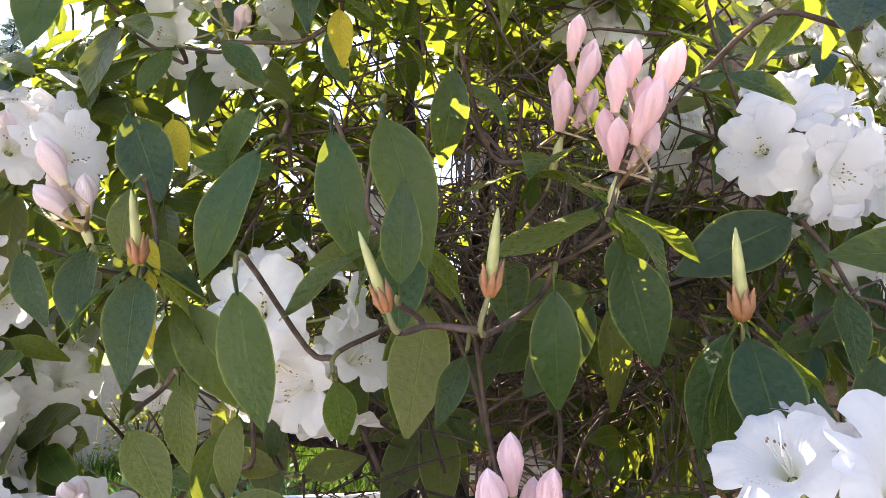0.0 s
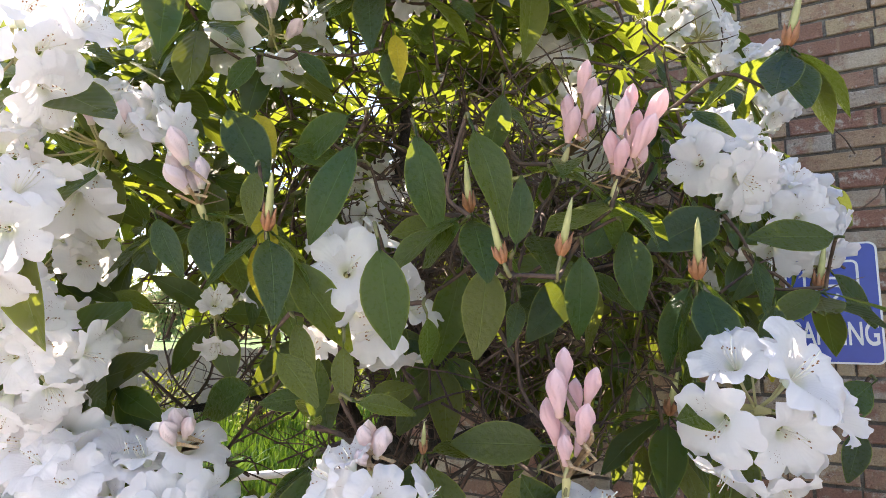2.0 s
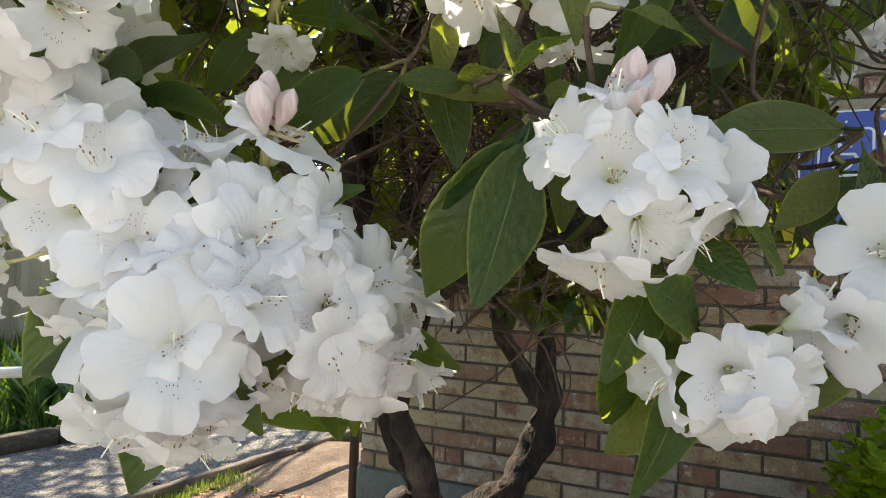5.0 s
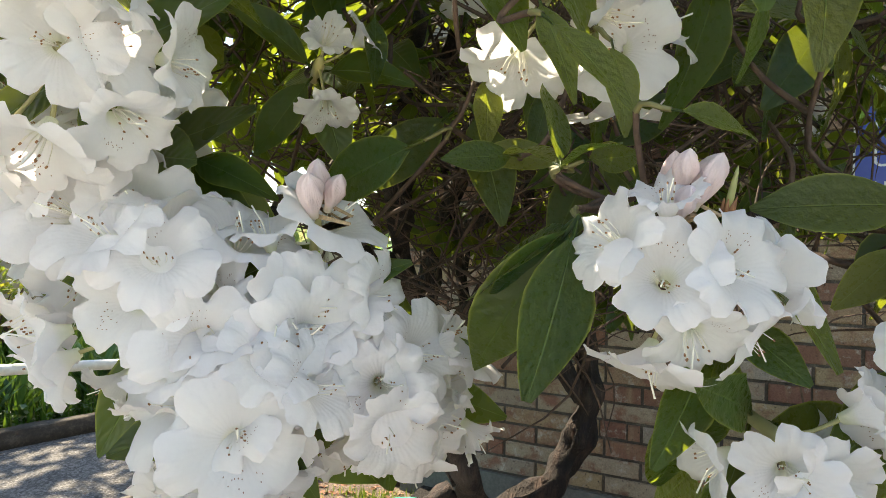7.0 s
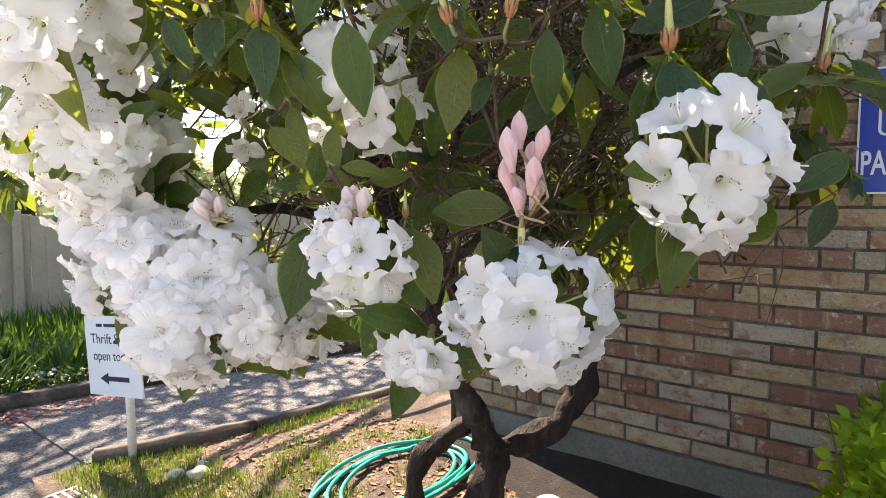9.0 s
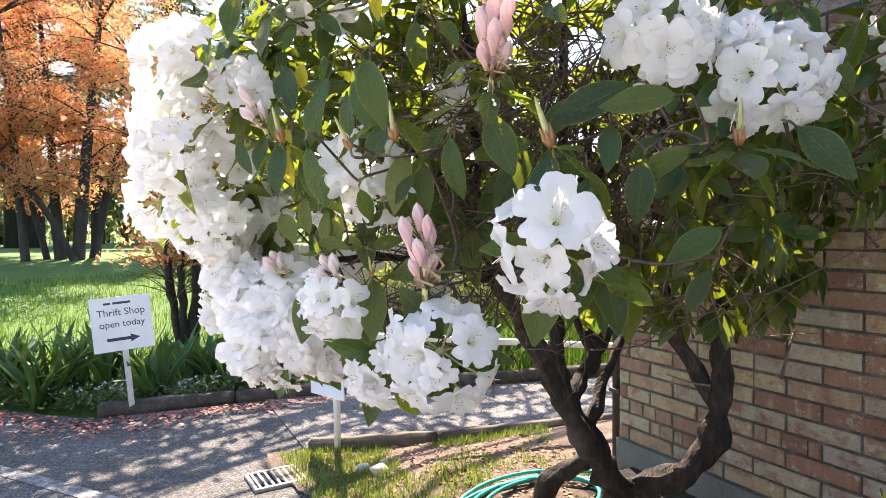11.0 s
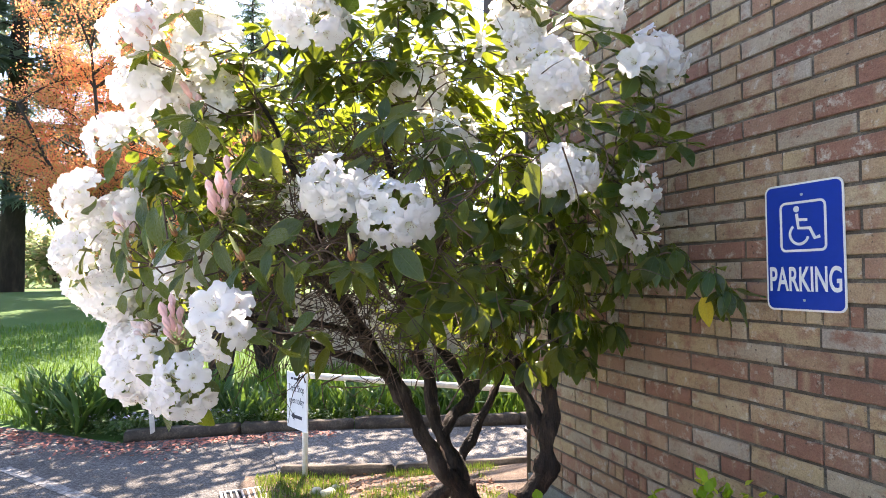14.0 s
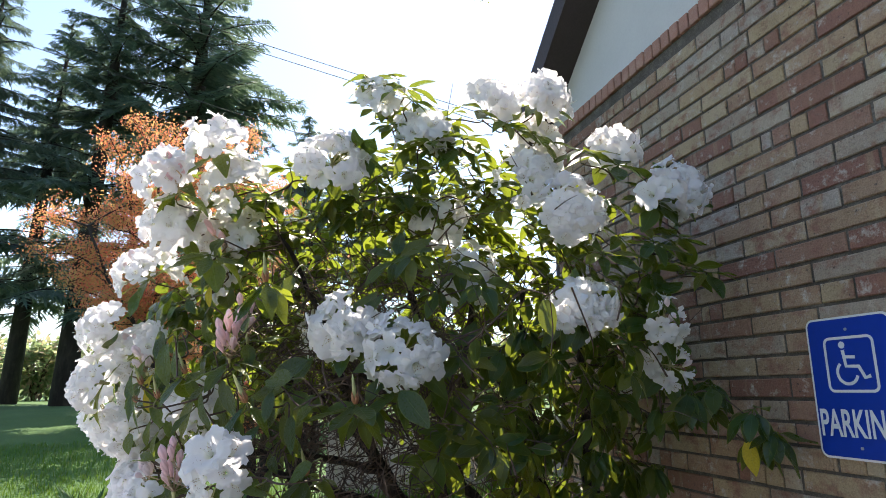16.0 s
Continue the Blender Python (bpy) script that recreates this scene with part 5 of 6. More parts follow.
# twigs that join every tip to the nearest limb
twigs, shoots = Mesh(), Mesh()
grown = list(nodes)
xyz = np.array([p for p, r in grown])
order = sorted(tips, key=lambda q: float(np.min(np.sum((xyz - np.array(q[0])) ** 2, axis=1))))
pts_np = [np.array(p) for p, r in grown]
arr = np.array(pts_np)
root_d = np.linalg.norm(arr - np.array((1.5, 1.3, 1.1)), axis=1)
for p, ax in order:
    d = np.linalg.norm(arr - np.array(p), axis=1)
    mine = (p - Vector((1.5, 1.3, 1.1))).length
    cost = d + np.where(root_d > mine, (root_d - mine) * 2.0 + 0.2, 0) + np.where(d < 0.05, 0.2, 0)
    i = int(np.argmin(cost))
    a = Vector(arr[i])
    L = (p - a).length
    if L < 0.01 or (p.x < 0.30 and p.y > 0.75 and p.z < 2.0 and L > 0.12):      # the blossom mass hides its own twigs
        continue
    bend = Vector((rng.gauss(0, 1), rng.gauss(0, 1), rng.gauss(0, 0.6) - 0.3)) * L * 0.10
    if p.x < 0.55:                           # keep to the inner side of the blossom
        bend -= VIEW * min(0.11, L * 0.4)
    line = smooth_line([a, a.lerp(p, 0.35) + bend, p - ax * min(0.06, L * 0.3) - bend * 0.2, p], 4)
    n = len(line)
    r0 = min(0.0058, 0.0028 + 0.0055 * L)
    rr = lerp_list([r0, r0 * 0.8, 0.0026, 0.0020], n)
    cut = n - 5
    twigs.tube([local(q) for q in line[:cut + 1]], rr[:cut + 1], 5, cap=False)
    (shoots if p.x < 1.0 or p.z > 2.2 or rng.random() < 0.4 else twigs).tube([local(q) for q in line[cut:]], rr[cut:], 5, cap=False)
    extra = np.array([tuple(q) for q in line[3:-2:2]])
    if len(extra):
        arr = np.vstack([arr, extra])
        root_d = np.concatenate([root_d, np.linalg.norm(extra - np.array((1.5, 1.3, 1.1)), axis=1)])
# bare, twisted inner shoots
for k in range(2300):
    p = MID + Vector((rng.gauss(-0.30, 0.36), rng.gauss(-0.25, 0.34), rng.gauss(-0.18, 0.28)))
    if p.x > 2.3 or p.x + 0.75 * p.y < 0.85 or p.z < 1.15:
        continue
    d = Vector((rng.gauss(0, 1), rng.gauss(0, 1), rng.gauss(0.4, 0.8))).normalized()
    L = rng.uniform(0.08, 0.30)
    e = Vector((rng.gauss(0, 1), rng.gauss(0, 1), rng.gauss(0, 1))) * 0.25
    if min(p.x, p.x + d.x * L) < 0.45 or p.x + d.x * L + 0.75 * (p.y + d.y * L) < 1.05:
        continue
    line = smooth_line([p, p + (d + e) * L * 0.5, p + d * L], 3)
    twigs.tube([local(q) for q in line], lerp_list([rng.uniform(0.002, 0.0042), 0.0018, 0.0008], len(line)), 4, cap=False)
part("new_growth", shoots, GREENTWIG, bush, "yellow-green young shoots")["kind"] = "stuff"
part("inner_branchwork", twigs, TWIG, bush, "tangled brown branchwork")["kind"] = "stuff"


# ---- garden hose, stones, small plants in the bed ----
m = Mesh()
line = []
for i in range(150):
    t = i / 149
    a = 0.6 + t * 6.283 * 4.2
    r = 0.36 + 0.075 * math.sin(t * 17) + 0.04 * math.sin(t * 31 + 1)
    x, y = 1.76 + (r + 0.06) * math.cos(a), 1.86 + r * 0.66 * math.sin(a)
    line.append((x, y, bed_height(x, y) + 0.014 + 0.012 * (i / 36 % 1.0) + 0.010 * (1 + math.sin(a * 1.7))))
m.tube(line, 0.0105, 8)
solid("garden_hose", m, HOSE, "coiled teal garden hose lying on bare soil", "hose", smooth=True)


def stone(at, size, seed, label, group=""):
    bm = bmesh.new()
    bmesh.ops.create_icosphere(bm, subdivisions=3, radius=1)
    for v in bm.verts:
        q = v.co.copy()
        v.co *= 1 + 0.28 * noise.noise(q * 1.3 + Vector((seed, 0, 0))) + 0.08 * noise.noise(q * 4 + Vector((0, seed, 0)))
        v.co = Vector((v.co.x * size[0], v.co.y * size[1], v.co.z * size[2]))
    me = bpy.data.meshes.new("stone")
    bm.to_mesh(me)
    bm.free()
    me.materials.append(STONE)
    me.polygons.foreach_set("use_smooth", [True] * len(me.polygons))
    return solid("stone", me, None, label, "stone", group, m=Matrix.Translation((at[0], at[1], bed_height(at[0], at[1]) + size[2] * 0.35)))


stone((1.93, 1.15), (0.085, 0.065, 0.045), 1, "flat buff stone beside the shrub trunk")
stone((1.19, 2.88), (0.042, 0.036, 0.036), 2, "pale rounded stone in the grass", "stones in the grass")
stone((1.26, 2.78), (0.058, 0.045, 0.036), 3, "pale rounded stone in the grass", "stones in the grass")
stone((1.32, 2.86), (0.034, 0.03, 0.026), 4, "pale rounded stone in the grass", "stones in the grass")


def blade(length, width, bend, rows=4):
    m = Mesh()
    v, f, u = [], [], []
    for i in range(rows):
        t = i / (rows - 1)
        w = width * 0.5 * (1 - t ** 2.2) + 0.0003
        v += [(-w, bend * t * t, length * t * (1 - 0.18 * t * abs(bend) / max(length, 0.01))), (w, bend * t * t, length * t * (1 - 0.18 * t * abs(bend) / max(length, 0.01)))]
    for i in range(rows - 1):
        f.append([2 * i, 2 * i + 1, 2 * i + 3, 2 * i + 2])
        u.append([(0, i / rows), (1, i / rows), (1, (i + 1) / rows), (0, (i + 1) / rows)])
    m.add(v, f, u)
    return m


BLADES = [blade(1.0, 0.07, 0.25, 3), blade(1.0, 0.06, 0.5, 3), blade(0.9, 0.08, 0.1, 3)]


def scatter_grass(name, spots, label, length, mat, height):
    m = Mesh()
    for x, y in spots:
        s = length * rng.uniform(0.5, 1.3)
        m.take(rng.choice(BLADES), Matrix.Translation((x, y, height(x, y) - 0.004)) @ Matrix.Rotation(rng.uniform(0, 6.28), 4, "Z") @ Matrix.Rotation(rng.uniform(-0.3, 0.3), 4, "X") @ Matrix.Diagonal((s * 1.2, s, s, 1)))
    return solid(name, m, mat, label, "grass", kind="stuff", smooth=True)


spots = []
while len(spots) < 14000:
    x, y = rng.uniform(0.80, 2.6), rng.uniform(1.3, 3.42)
    if y > 3.42 - 0.22 * (x - 1):
        continue
    dens = noise.noise((x * 2.2, y * 2.2, 4)) + 0.5 * noise.noise((x * 7, y * 7, 1)) + 0.40 * (y > 3.10 - 0.2 * (x - 1)) + 0.42 * (x < 1.35) + 0.2 * (x < 1.75 and y < 2.4) - 0.10
    if dens > 0.14 + rng.uniform(-0.25, 0.25):
        spots.append((x + rng.gauss(0, 0.01), y + rng.gauss(0, 0.01)))
scatter_grass("bed_grass", spots, "patchy sunlit grass growing in the soil bed", 0.05, GRASS, bed_height)
spots = []
while len(spots) < 26000:
    x, y = rng.uniform(-7, 1.4), 5.6 + rng.random() ** 2 * 9
    if y > 6.3 - 0.60 * (x + 1.55) if x < -1.55 else y > 6.2:
        spots.append((x, y))
scatter_grass("lawn_grass", spots, "uncut lawn grass along the asphalt edge", 0.11, LAWNBLADE, lawn_height)
spots = []
while len(spots) < 12000:
    x, y = rng.uniform(1.0, 7.5), rng.uniform(3.6, 7.4)
    if y > 5.35 - 0.235 * (x + 0.2):
        spots.append((x, y))
scatter_grass("verge_grass", spots, "long grass between the kerb and the fence", 0.27, LAWNBLADE, lawn_height)

# fallen leaves along the kerb
m = Mesh()
for k in range(1500):
    t = rng.random()
    x = -3.0 + 4.6 * t
    y = np.interp(x, [-3.0, -1.5, -0.35, 1.6], [6.85, 5.95, 4.95, 4.72]) - abs(rng.gauss(0, 0.30 if x < 0.2 else 0.14)) - 0.04
    m.take(LEAVES[k % 3], Matrix.Translation((x, y, 0.008 + rng.random() * 0.01)) @ Matrix.Rotation(rng.uniform(0, 6.28), 4, "Z") @ Matrix.Rotation(rng.gauss(0, 0.35), 4, "Y") @ Matrix.Scale(rng.uniform(0.03, 0.06), 4))
solid("leaf_litter", m, REDLEAF, "fallen red-brown leaves along the kerb", "leaves", kind="stuff", smooth=True)
m = Mesh()
for k in range(3200):
    x, y = rng.uniform(0.9, 2.4), rng.uniform(0.3, 3.3)
    m.take(LEAVES[k % 5], Matrix.Translation((x, y, bed_height(x, y) + 0.006)) @ Matrix.Rotation(rng.uniform(0, 6.28), 4, "Z") @ Matrix.Rotation(rng.gauss(0, 0.4), 4, "Y") @ Matrix.Scale(rng.uniform(0.015, 0.055), 4))
solid("bed_litter", m, DEADLEAF, "fallen brown leaves on the soil bed", "leaves", kind="stuff", smooth=True)


# iris clumps: fans of sword leaves
def sword(length, width, bend, rows=6):
    m = Mesh()
    v, f, u = [], [], []
    for i in range(rows):
        t = i / (rows - 1)
        w = width * 0.5 * (0.75 + 0.5 * t - 1.25 * t ** 5) + 0.0004
        y, z = bend * t ** 2.4, length * (t - 0.22 * abs(bend) / length * t ** 3)
        v += [(-w, y, z), (0, y - 0.12 * width, z), (w, y, z)]
    for i in range(rows - 1):
        for c in (0, 1):
            f.append([3 * i + c, 3 * i + c + 1, 3 * i + c + 4, 3 * i + c + 3])
            u.append([(c / 2, i / rows), (c / 2 + 0.5, i / rows), (c / 2 + 0.5, (i + 1) / rows), (c / 2, (i + 1) / rows)])
    m.add(v, f, u)
    return m


SWORDS = [sword(0.40 + 0.022 * k, 0.040 + 0.004 * (k % 4), (0.01, 0.05, 0.12, 0.24)[k % 4]).data("leaf", IRIS) for k in range(8)]


def iris_clump(at, seed, size):
    r_ = random.Random(seed)
    c = thing("iris_clump", "clump of arching sword-shaped green iris leaves", "plant", "irises beside the kerb", at=at)
    for fan in range(r_.randint(3, 5)):
        base = Matrix.Translation((r_.gauss(0, 0.10), r_.gauss(0, 0.08), 0)) @ Matrix.Rotation(r_.uniform(0, 6.28), 4, "Z")
        n = r_.randint(5, 7)
        for k in range(n):
            lean = (k / (n - 1) - 0.5) * 0.95 + r_.gauss(0, 0.10)
            part("leaf", r_.choice(SWORDS), None, c, m=base @ Matrix.Rotation(lean, 4, "Y") @ Matrix.Rotation(1.57 * (-1 if lean > 0 else 1) + r_.gauss(0, 0.3), 4, "Z") @ Matrix.Scale(size * r_.uniform(0.75, 1.1), 4))


for k in range(34):
    x = -1.35 + 5.0 * (k % 17) / 16 + rng.uniform(-0.14, 0.14)
    y = np.interp(x, [-1.8, -0.3, 1.9, 4.0], [6.15, 5.3, 5.0, 4.55]) + (0.06 if k < 17 else 0.45) + rng.uniform(-0.06, 0.22)
    iris_clump((x, y, max(0.0, lawn_height(x, y)) - 0.01), 300 + k, rng.uniform(1.2, 1.5) if x < 0.2 else rng.uniform(0.9, 1.15))

OVAL = leaf_shape(0.6, 0.2, 0.1, 0.03, rows=5)
m = Mesh()
for k in range(4200):
    x = rng.uniform(-1.2, 2.6)
    y = np.interp(x, [-1.8, -0.3, 1.9, 4.0], [6.2, 5.1, 4.85, 4.4]) + abs(rng.gauss(0, 0.30))
    z = max(0, lawn_height(x, y)) + rng.uniform(0.01, 0.17)
    m.take(OVAL, Matrix.Translation((x, y, z)) @ Matrix.Rotation(rng.uniform(0, 6.28), 4, "Z") @ Matrix.Rotation(rng.gauss(0.2, 0.6), 4, "X") @ Matrix.Scale(rng.uniform(0.03, 0.055), 4))
solid("ground_cover", m, VINCA, "dark glossy periwinkle ground cover under irises", "ground cover", kind="stuff", smooth=True)


m = Mesh()
for k in range(170):
    x = rng.uniform(-1.3, 1.4)
    y = np.interp(x, [-1.8, -0.3, 1.9], [6.2, 5.12, 4.87]) + abs(rng.gauss(0, 0.22))
    c = Vector((x, y, max(0, lawn_height(x, y)) + rng.uniform(0.13, 0.2)))
    turn = Matrix.Translation(c) @ Euler((rng.gauss(0.5, 0.4), rng.gauss(0, 0.4), rng.uniform(0, 6.28))).to_matrix().to_4x4()
    for q in range(5):
        a = q * 1.2566
        v = [(0, 0, 0), (0.011 * math.cos(a - 0.4), 0.011 * math.sin(a - 0.4), 0.002), (0.015 * math.cos(a), 0.015 * math.sin(a), 0.001), (0.011 * math.cos(a + 0.4), 0.011 * math.sin(a + 0.4), 0.002)]
        m.add([turn @ Vector(p) for p in v], [[0, 1, 2, 3]])
solid("periwinkle_flowers", m, LILAC, "tiny pale lilac flowers over the ground cover", "flowers", kind="stuff")


# lime-green shrub against the wall
def leafy_mound(name, at, size, n, leaf, mat, label, category, group="", seed=0, stems=8, shell=0.6, leaf_shape_=None, stem_mat=None):
    r_ = random.Random(seed)
    ob = thing(name, label, category, group, at=at)
    m, st = Mesh(), Mesh()
    for k in range(n):
        d = Vector((r_.gauss(0, 1), r_.gauss(0, 1), r_.gauss(0.3, 1))).normalized()
        f = r_.uniform(shell, 1.0) * (0.82 + 0.35 * noise.noise(d * 2.6 + Vector((seed, 0, 0))))
        p = Vector((d.x * size[0], d.y * size[1], size[2] * (0.45 + 0.55 * d.z))) * 1.0
        p = Vector((d.x * size[0] * f, d.y * size[1] * f, size[2] * max(0.02, 0.45 + 0.55 * d.z * f)))
        t = d + Vector((r_.gauss(0, 0.5), r_.gauss(0, 0.5), r_.gauss(-0.2, 0.4)))
        y = t.normalized()
        x = y.cross(Vector((r_.gauss(0, 0.3), r_.gauss(0, 0.3), 1))).normalized()
        r = Matrix((x, y, x.cross(y))).transposed().to_4x4()
        m.take(leaf_shape_ or OVAL, Matrix.Translation(p) @ r @ Matrix.Scale(leaf * r_.uniform(0.6, 1.3), 4))
    for k in range(stems):
        a = r_.uniform(0, 6.28)
        e = Vector((math.cos(a) * size[0] * 0.7, math.sin(a) * size[1] * 0.7, size[2] * r_.uniform(0.5, 0.95)))
        st.tube(smooth_line([(0, 0, -0.02), e * 0.4 + Vector((0, 0, size[2] * 0.12)), e], 4), lerp_list([size[0] * 0.03, size[0] * 0.02, size[0] * 0.006], 9), 5)
    part("branchwork", st, stem_mat or TWIG, ob)["kind"] = "stuff"
    part("foliage", m, mat, ob)["kind"] = "stuff"
    return ob



ROUND = leaf_shape(0.80, 0.2, 0.1, 0.03, rows=5)
for k, (x, y, sx, sy, sz) in enumerate(((1.40, -0.03, 0.24, 0.21, 0.92), (1.66, -0.03, 0.24, 0.20, 0.89), (1.92, -0.06, 0.24, 0.21, 0.88), (2.18, -0.10, 0.18, 0.24, 0.80), (1.50, -0.40, 0.24, 0.24, 0.76), (1.80, -0.45, 0.26, 0.26, 0.80), (2.08, -0.45, 0.24, 0.26, 0.78))):
    leafy_mound("lime_shrub", (x, y, bed_height(x, y)), (sx, sy, sz), 2000, 0.036, LIME, "low lime-green leafy shrub against the brick wall", "shrub", "low shrubs along the wall", 30 + k, leaf_shape_=ROUND)

def stem_shrub(at, h, spread, stems, leaf, n, mat, label, seed, clear):
    """A tall shrub: gnarled stems that fan out of the ground, bare below, leafy above."""
    r_ = random.Random(seed)
    ob = thing("tall_shrub", label, "shrub", "tall shrubs by the fence", at=at)
    tw, leaves, ends = Mesh(), Mesh(), []
    for k in range(stems):
        a = k * 6.283 / stems + r_.uniform(-0.3, 0.3)
        o = Vector((math.cos(a), math.sin(a), 0))
        L = spread * r_.uniform(0.5, 1.0)
        pts = [o * 0.07 + Vector((0, 0, -0.05)), o * (0.14 + 0.15 * L) + Vector((0, 0, h * 0.22)), o * L * 0.55 + Vector((r_.gauss(0, 0.07), r_.gauss(0, 0.07), h * 0.5)), o * L + Vector((0, 0, h * r_.uniform(0.75, 0.98)))]
        line = smooth_line(pts, 6)
        m = Mesh()
        m.tube([p + Vector((noise.noise(p * 5 + Vector((k, 0, 0))), noise.noise(p * 5), 0)) * 0.03 for p in line], lerp_list([0.055, 0.040, 0.028, 0.010], len(line)), 9, wobble=0.5)
        part("stem", m, BARK, ob, "gnarled brown stem")
        for j in range(44):
            b = line[r_.randrange(5, len(line))]
            e = b + Vector((r_.gauss(0, 0.32), r_.gauss(0, 0.32), r_.gauss(0.18, 0.22)))
            l2 = smooth_line([b, b.lerp(e, 0.5) + Vector((0, 0, 0.05)), e], 3)
            tw.tube(l2, lerp_list([0.010, 0.007, 0.003], len(l2)), 4, cap=False)
            ends += l2[2:]
    for k in range(n):
        p = r_.choice(ends) + Vector((r_.gauss(0, 0.12), r_.gauss(0, 0.12), r_.gauss(0, 0.12)))
        if p.z < clear:
            continue
        leaves.take(OVAL, Matrix.Translation(p) @ Euler((r_.gauss(0, 0.8), r_.gauss(0, 0.8), r_.uniform(0, 6.28))).to_matrix().to_4x4() @ Matrix.Scale(leaf * r_.uniform(0.6, 1.3), 4))
    part("branchwork", tw, TWIG, ob)["kind"] = "stuff"
    part("foliage", leaves, mat, ob)["kind"] = "stuff"


# tall shrubs by the fence, and hedging behind the path
stem_shrub((0.55, 7.75, 0.10), 3.6, 0.95, 7, 0.075, 5200, MAPLE, "tall shrub with bare brown stems and red-orange leaves", 41, 1.0)
stem_shrub((1.22, 7.95, 0.10), 2.9, 0.75, 8, 0.085, 3200, SHRUB, "tall olive-green shrub with gnarled stems by the fence", 42, 1.2)
for k, (x, y) in enumerate(((3.0, 6.9), (4.2, 6.6), (5.6, 6.4), (7.0, 6.2))):
    leafy_mound("fence_shrub", (x, y, 0.0), (0.6, 0.4, 1.25), 1300, 0.06, SHRUB, "loose light green shrub in front of the fence", "shrub", "shrubs before the fence", 50 + k, 8, 0.4)


# ---- trees and distance ----
def conifer_mesh(h, spread, seed, base=0.12):
    r_ = random.Random(seed)
    m, limbs, stem = Mesh(), Mesh(), Mesh()
    stem.tube([(0, 0, -0.5), (0, 0, h * 0.3), (0.05, 0, h * 0.65), (0, 0, h)], [h * 0.019, h * 0.015, h * 0.009, 0.02], 10)
    n = 150
    tuft = Mesh()                       # a drooping spray: a spine with side sprigs
    for x0, y0, a, q in ((0, 0, 0.0, 1.0), (0, 0.10, 0.85, 0.42), (0, 0.10, -0.85, 0.42), (0, 0.34, 0.75, 0.40), (0, 0.34, -0.75, 0.40), (0, 0.58, 0.65, 0.30), (0, 0.58, -0.65, 0.30)):
        c, d = math.cos(a), math.sin(a)
        shape = [(0, 0), (0.075, 0.4), (0, 1.0), (-0.075, 0.4)]
        pts = [(x0 + (u * c + w * d) * q, y0 + (w * c - u * d) * q) for u, w in shape]
        tuft.add([(u, w, -0.22 * w * w - 0.10 * abs(u)) for u, w in pts], [[0, 1, 2, 3]], [[(0.5, 0), (1, 0.4), (0.5, 1), (0, 0.4)]])
    for k in range(n):
        t = (k + r_.random()) / n
        z = h * (base + (1 - base) * t)
        if t < 0.42 and r_.random() < 0.62:
            continue
        L = spread * (1 - t) ** 0.75 * r_.uniform(0.55, 1.15) + 0.25
        if r_.random() < 0.12:
            L *= 0.4
        a = k * 2.4 + r_.uniform(-0.5, 0.5)
        out = Vector((math.cos(a), math.sin(a), 0))
        side = Vector((-math.sin(a), math.cos(a), 0))
        end = out * L + Vector((0, 0, z - L * (0.32 - 0.45 * t)))
        s0 = Vector((0, 0, z))
        midp = s0.lerp(end, 0.55) + Vector((0, 0, 0.06 * L))
        line = smooth_line([s0, midp, end], 5)
        limbs.tube(line, lerp_list([0.05, 0.03, 0.008], len(line)), 4, cap=False)
        cnt = int(8 + 9 * L) if t < 0.42 else int(14 + 17 * L)
        for j in range(cnt):
            f = 0.12 + 0.88 * (j + r_.random()) / cnt
            i = min(len(line) - 2, int(f * (len(line) - 1)))
            p = line[i].lerp(line[i + 1], f * (len(line) - 1) - i)
            w = (1.0 - 0.55 * f) * L * 0.34 * (1 if j % 2 else -1)
            d = (side * (1 if j % 2 else -1) + out * r_.uniform(0.2, 0.9) + Vector((0, 0, r_.uniform(-1.05, 0.05)))).normalized()
            x = d.cross(Vector((0, 0, 1)) + side * r_.gauss(0, 0.4)).normalized()
            r = Matrix((x, d, x.cross(d))).transposed().to_4x4()
            s = max(0.35, abs(w)) * r_.uniform(0.7, 1.3)
            m.take(tuft, Matrix.Translation(p) @ r @ Matrix.Diagonal((s * 1.1, s, s, 1)))
    return stem.data("trunk", FIRBARK), m.data("crown", NEEDLE), limbs.data("branchwork", FIRBARK)


FIRS = [conifer_mesh(26.0, 5.4, 1, 0.17), conifer_mesh(22.0, 4.6, 2, 0.16), conifer_mesh(24.0, 4.8, 3, 0.20)]


def conifer(x, y, k, s, turn, wide=1.1):
    t = thing("conifer", "dark green conifer, seen beyond the lawn or hidden to shade it", "tree", "conifers beyond the lawn", at=(x, y, lawn_height(x, y) - 0.1))
    t.rotation_euler, t.scale = (0, 0, turn), (s * wide, s * wide, s)
    part("trunk", FIRS[k][0], None, t)
    part("crown", FIRS[k][1], None, t)["kind"] = "stuff"
    part("branchwork", FIRS[k][2], None, t)["kind"] = "stuff"


# the last three are small unseen conifers, added only to shade the lawn
for x, y, k, s, a in ((-8.8, 32.5, 0, 1.05, 0.3), (-11.9, 34.8, 2, 0.92, 2.0), (-13.0, 29.0, 1, 0.95, 4.0), (-4.6, 34.0, 2, 1.22, 1.1), (-2.0, 44.0, 1, 0.95, 2.7), (3.5, 52.0, 0, 0.9, 0.9), (-22.0, 34.0, 1, 1.1, 3.1), (9.0, 55.0, 2, 1.0, 1.9), (2.6, 46.0, 1, 1.06, 1.5), (3.6, 18.5, 1, 0.42, 0.7), (5.6, 20.0, 2, 0.40, 2.9), (1.9, 21.0, 0, 0.36, 1.8)):
    conifer(x, y, k, s, a, 1.55 if x == -4.6 else 1.1)


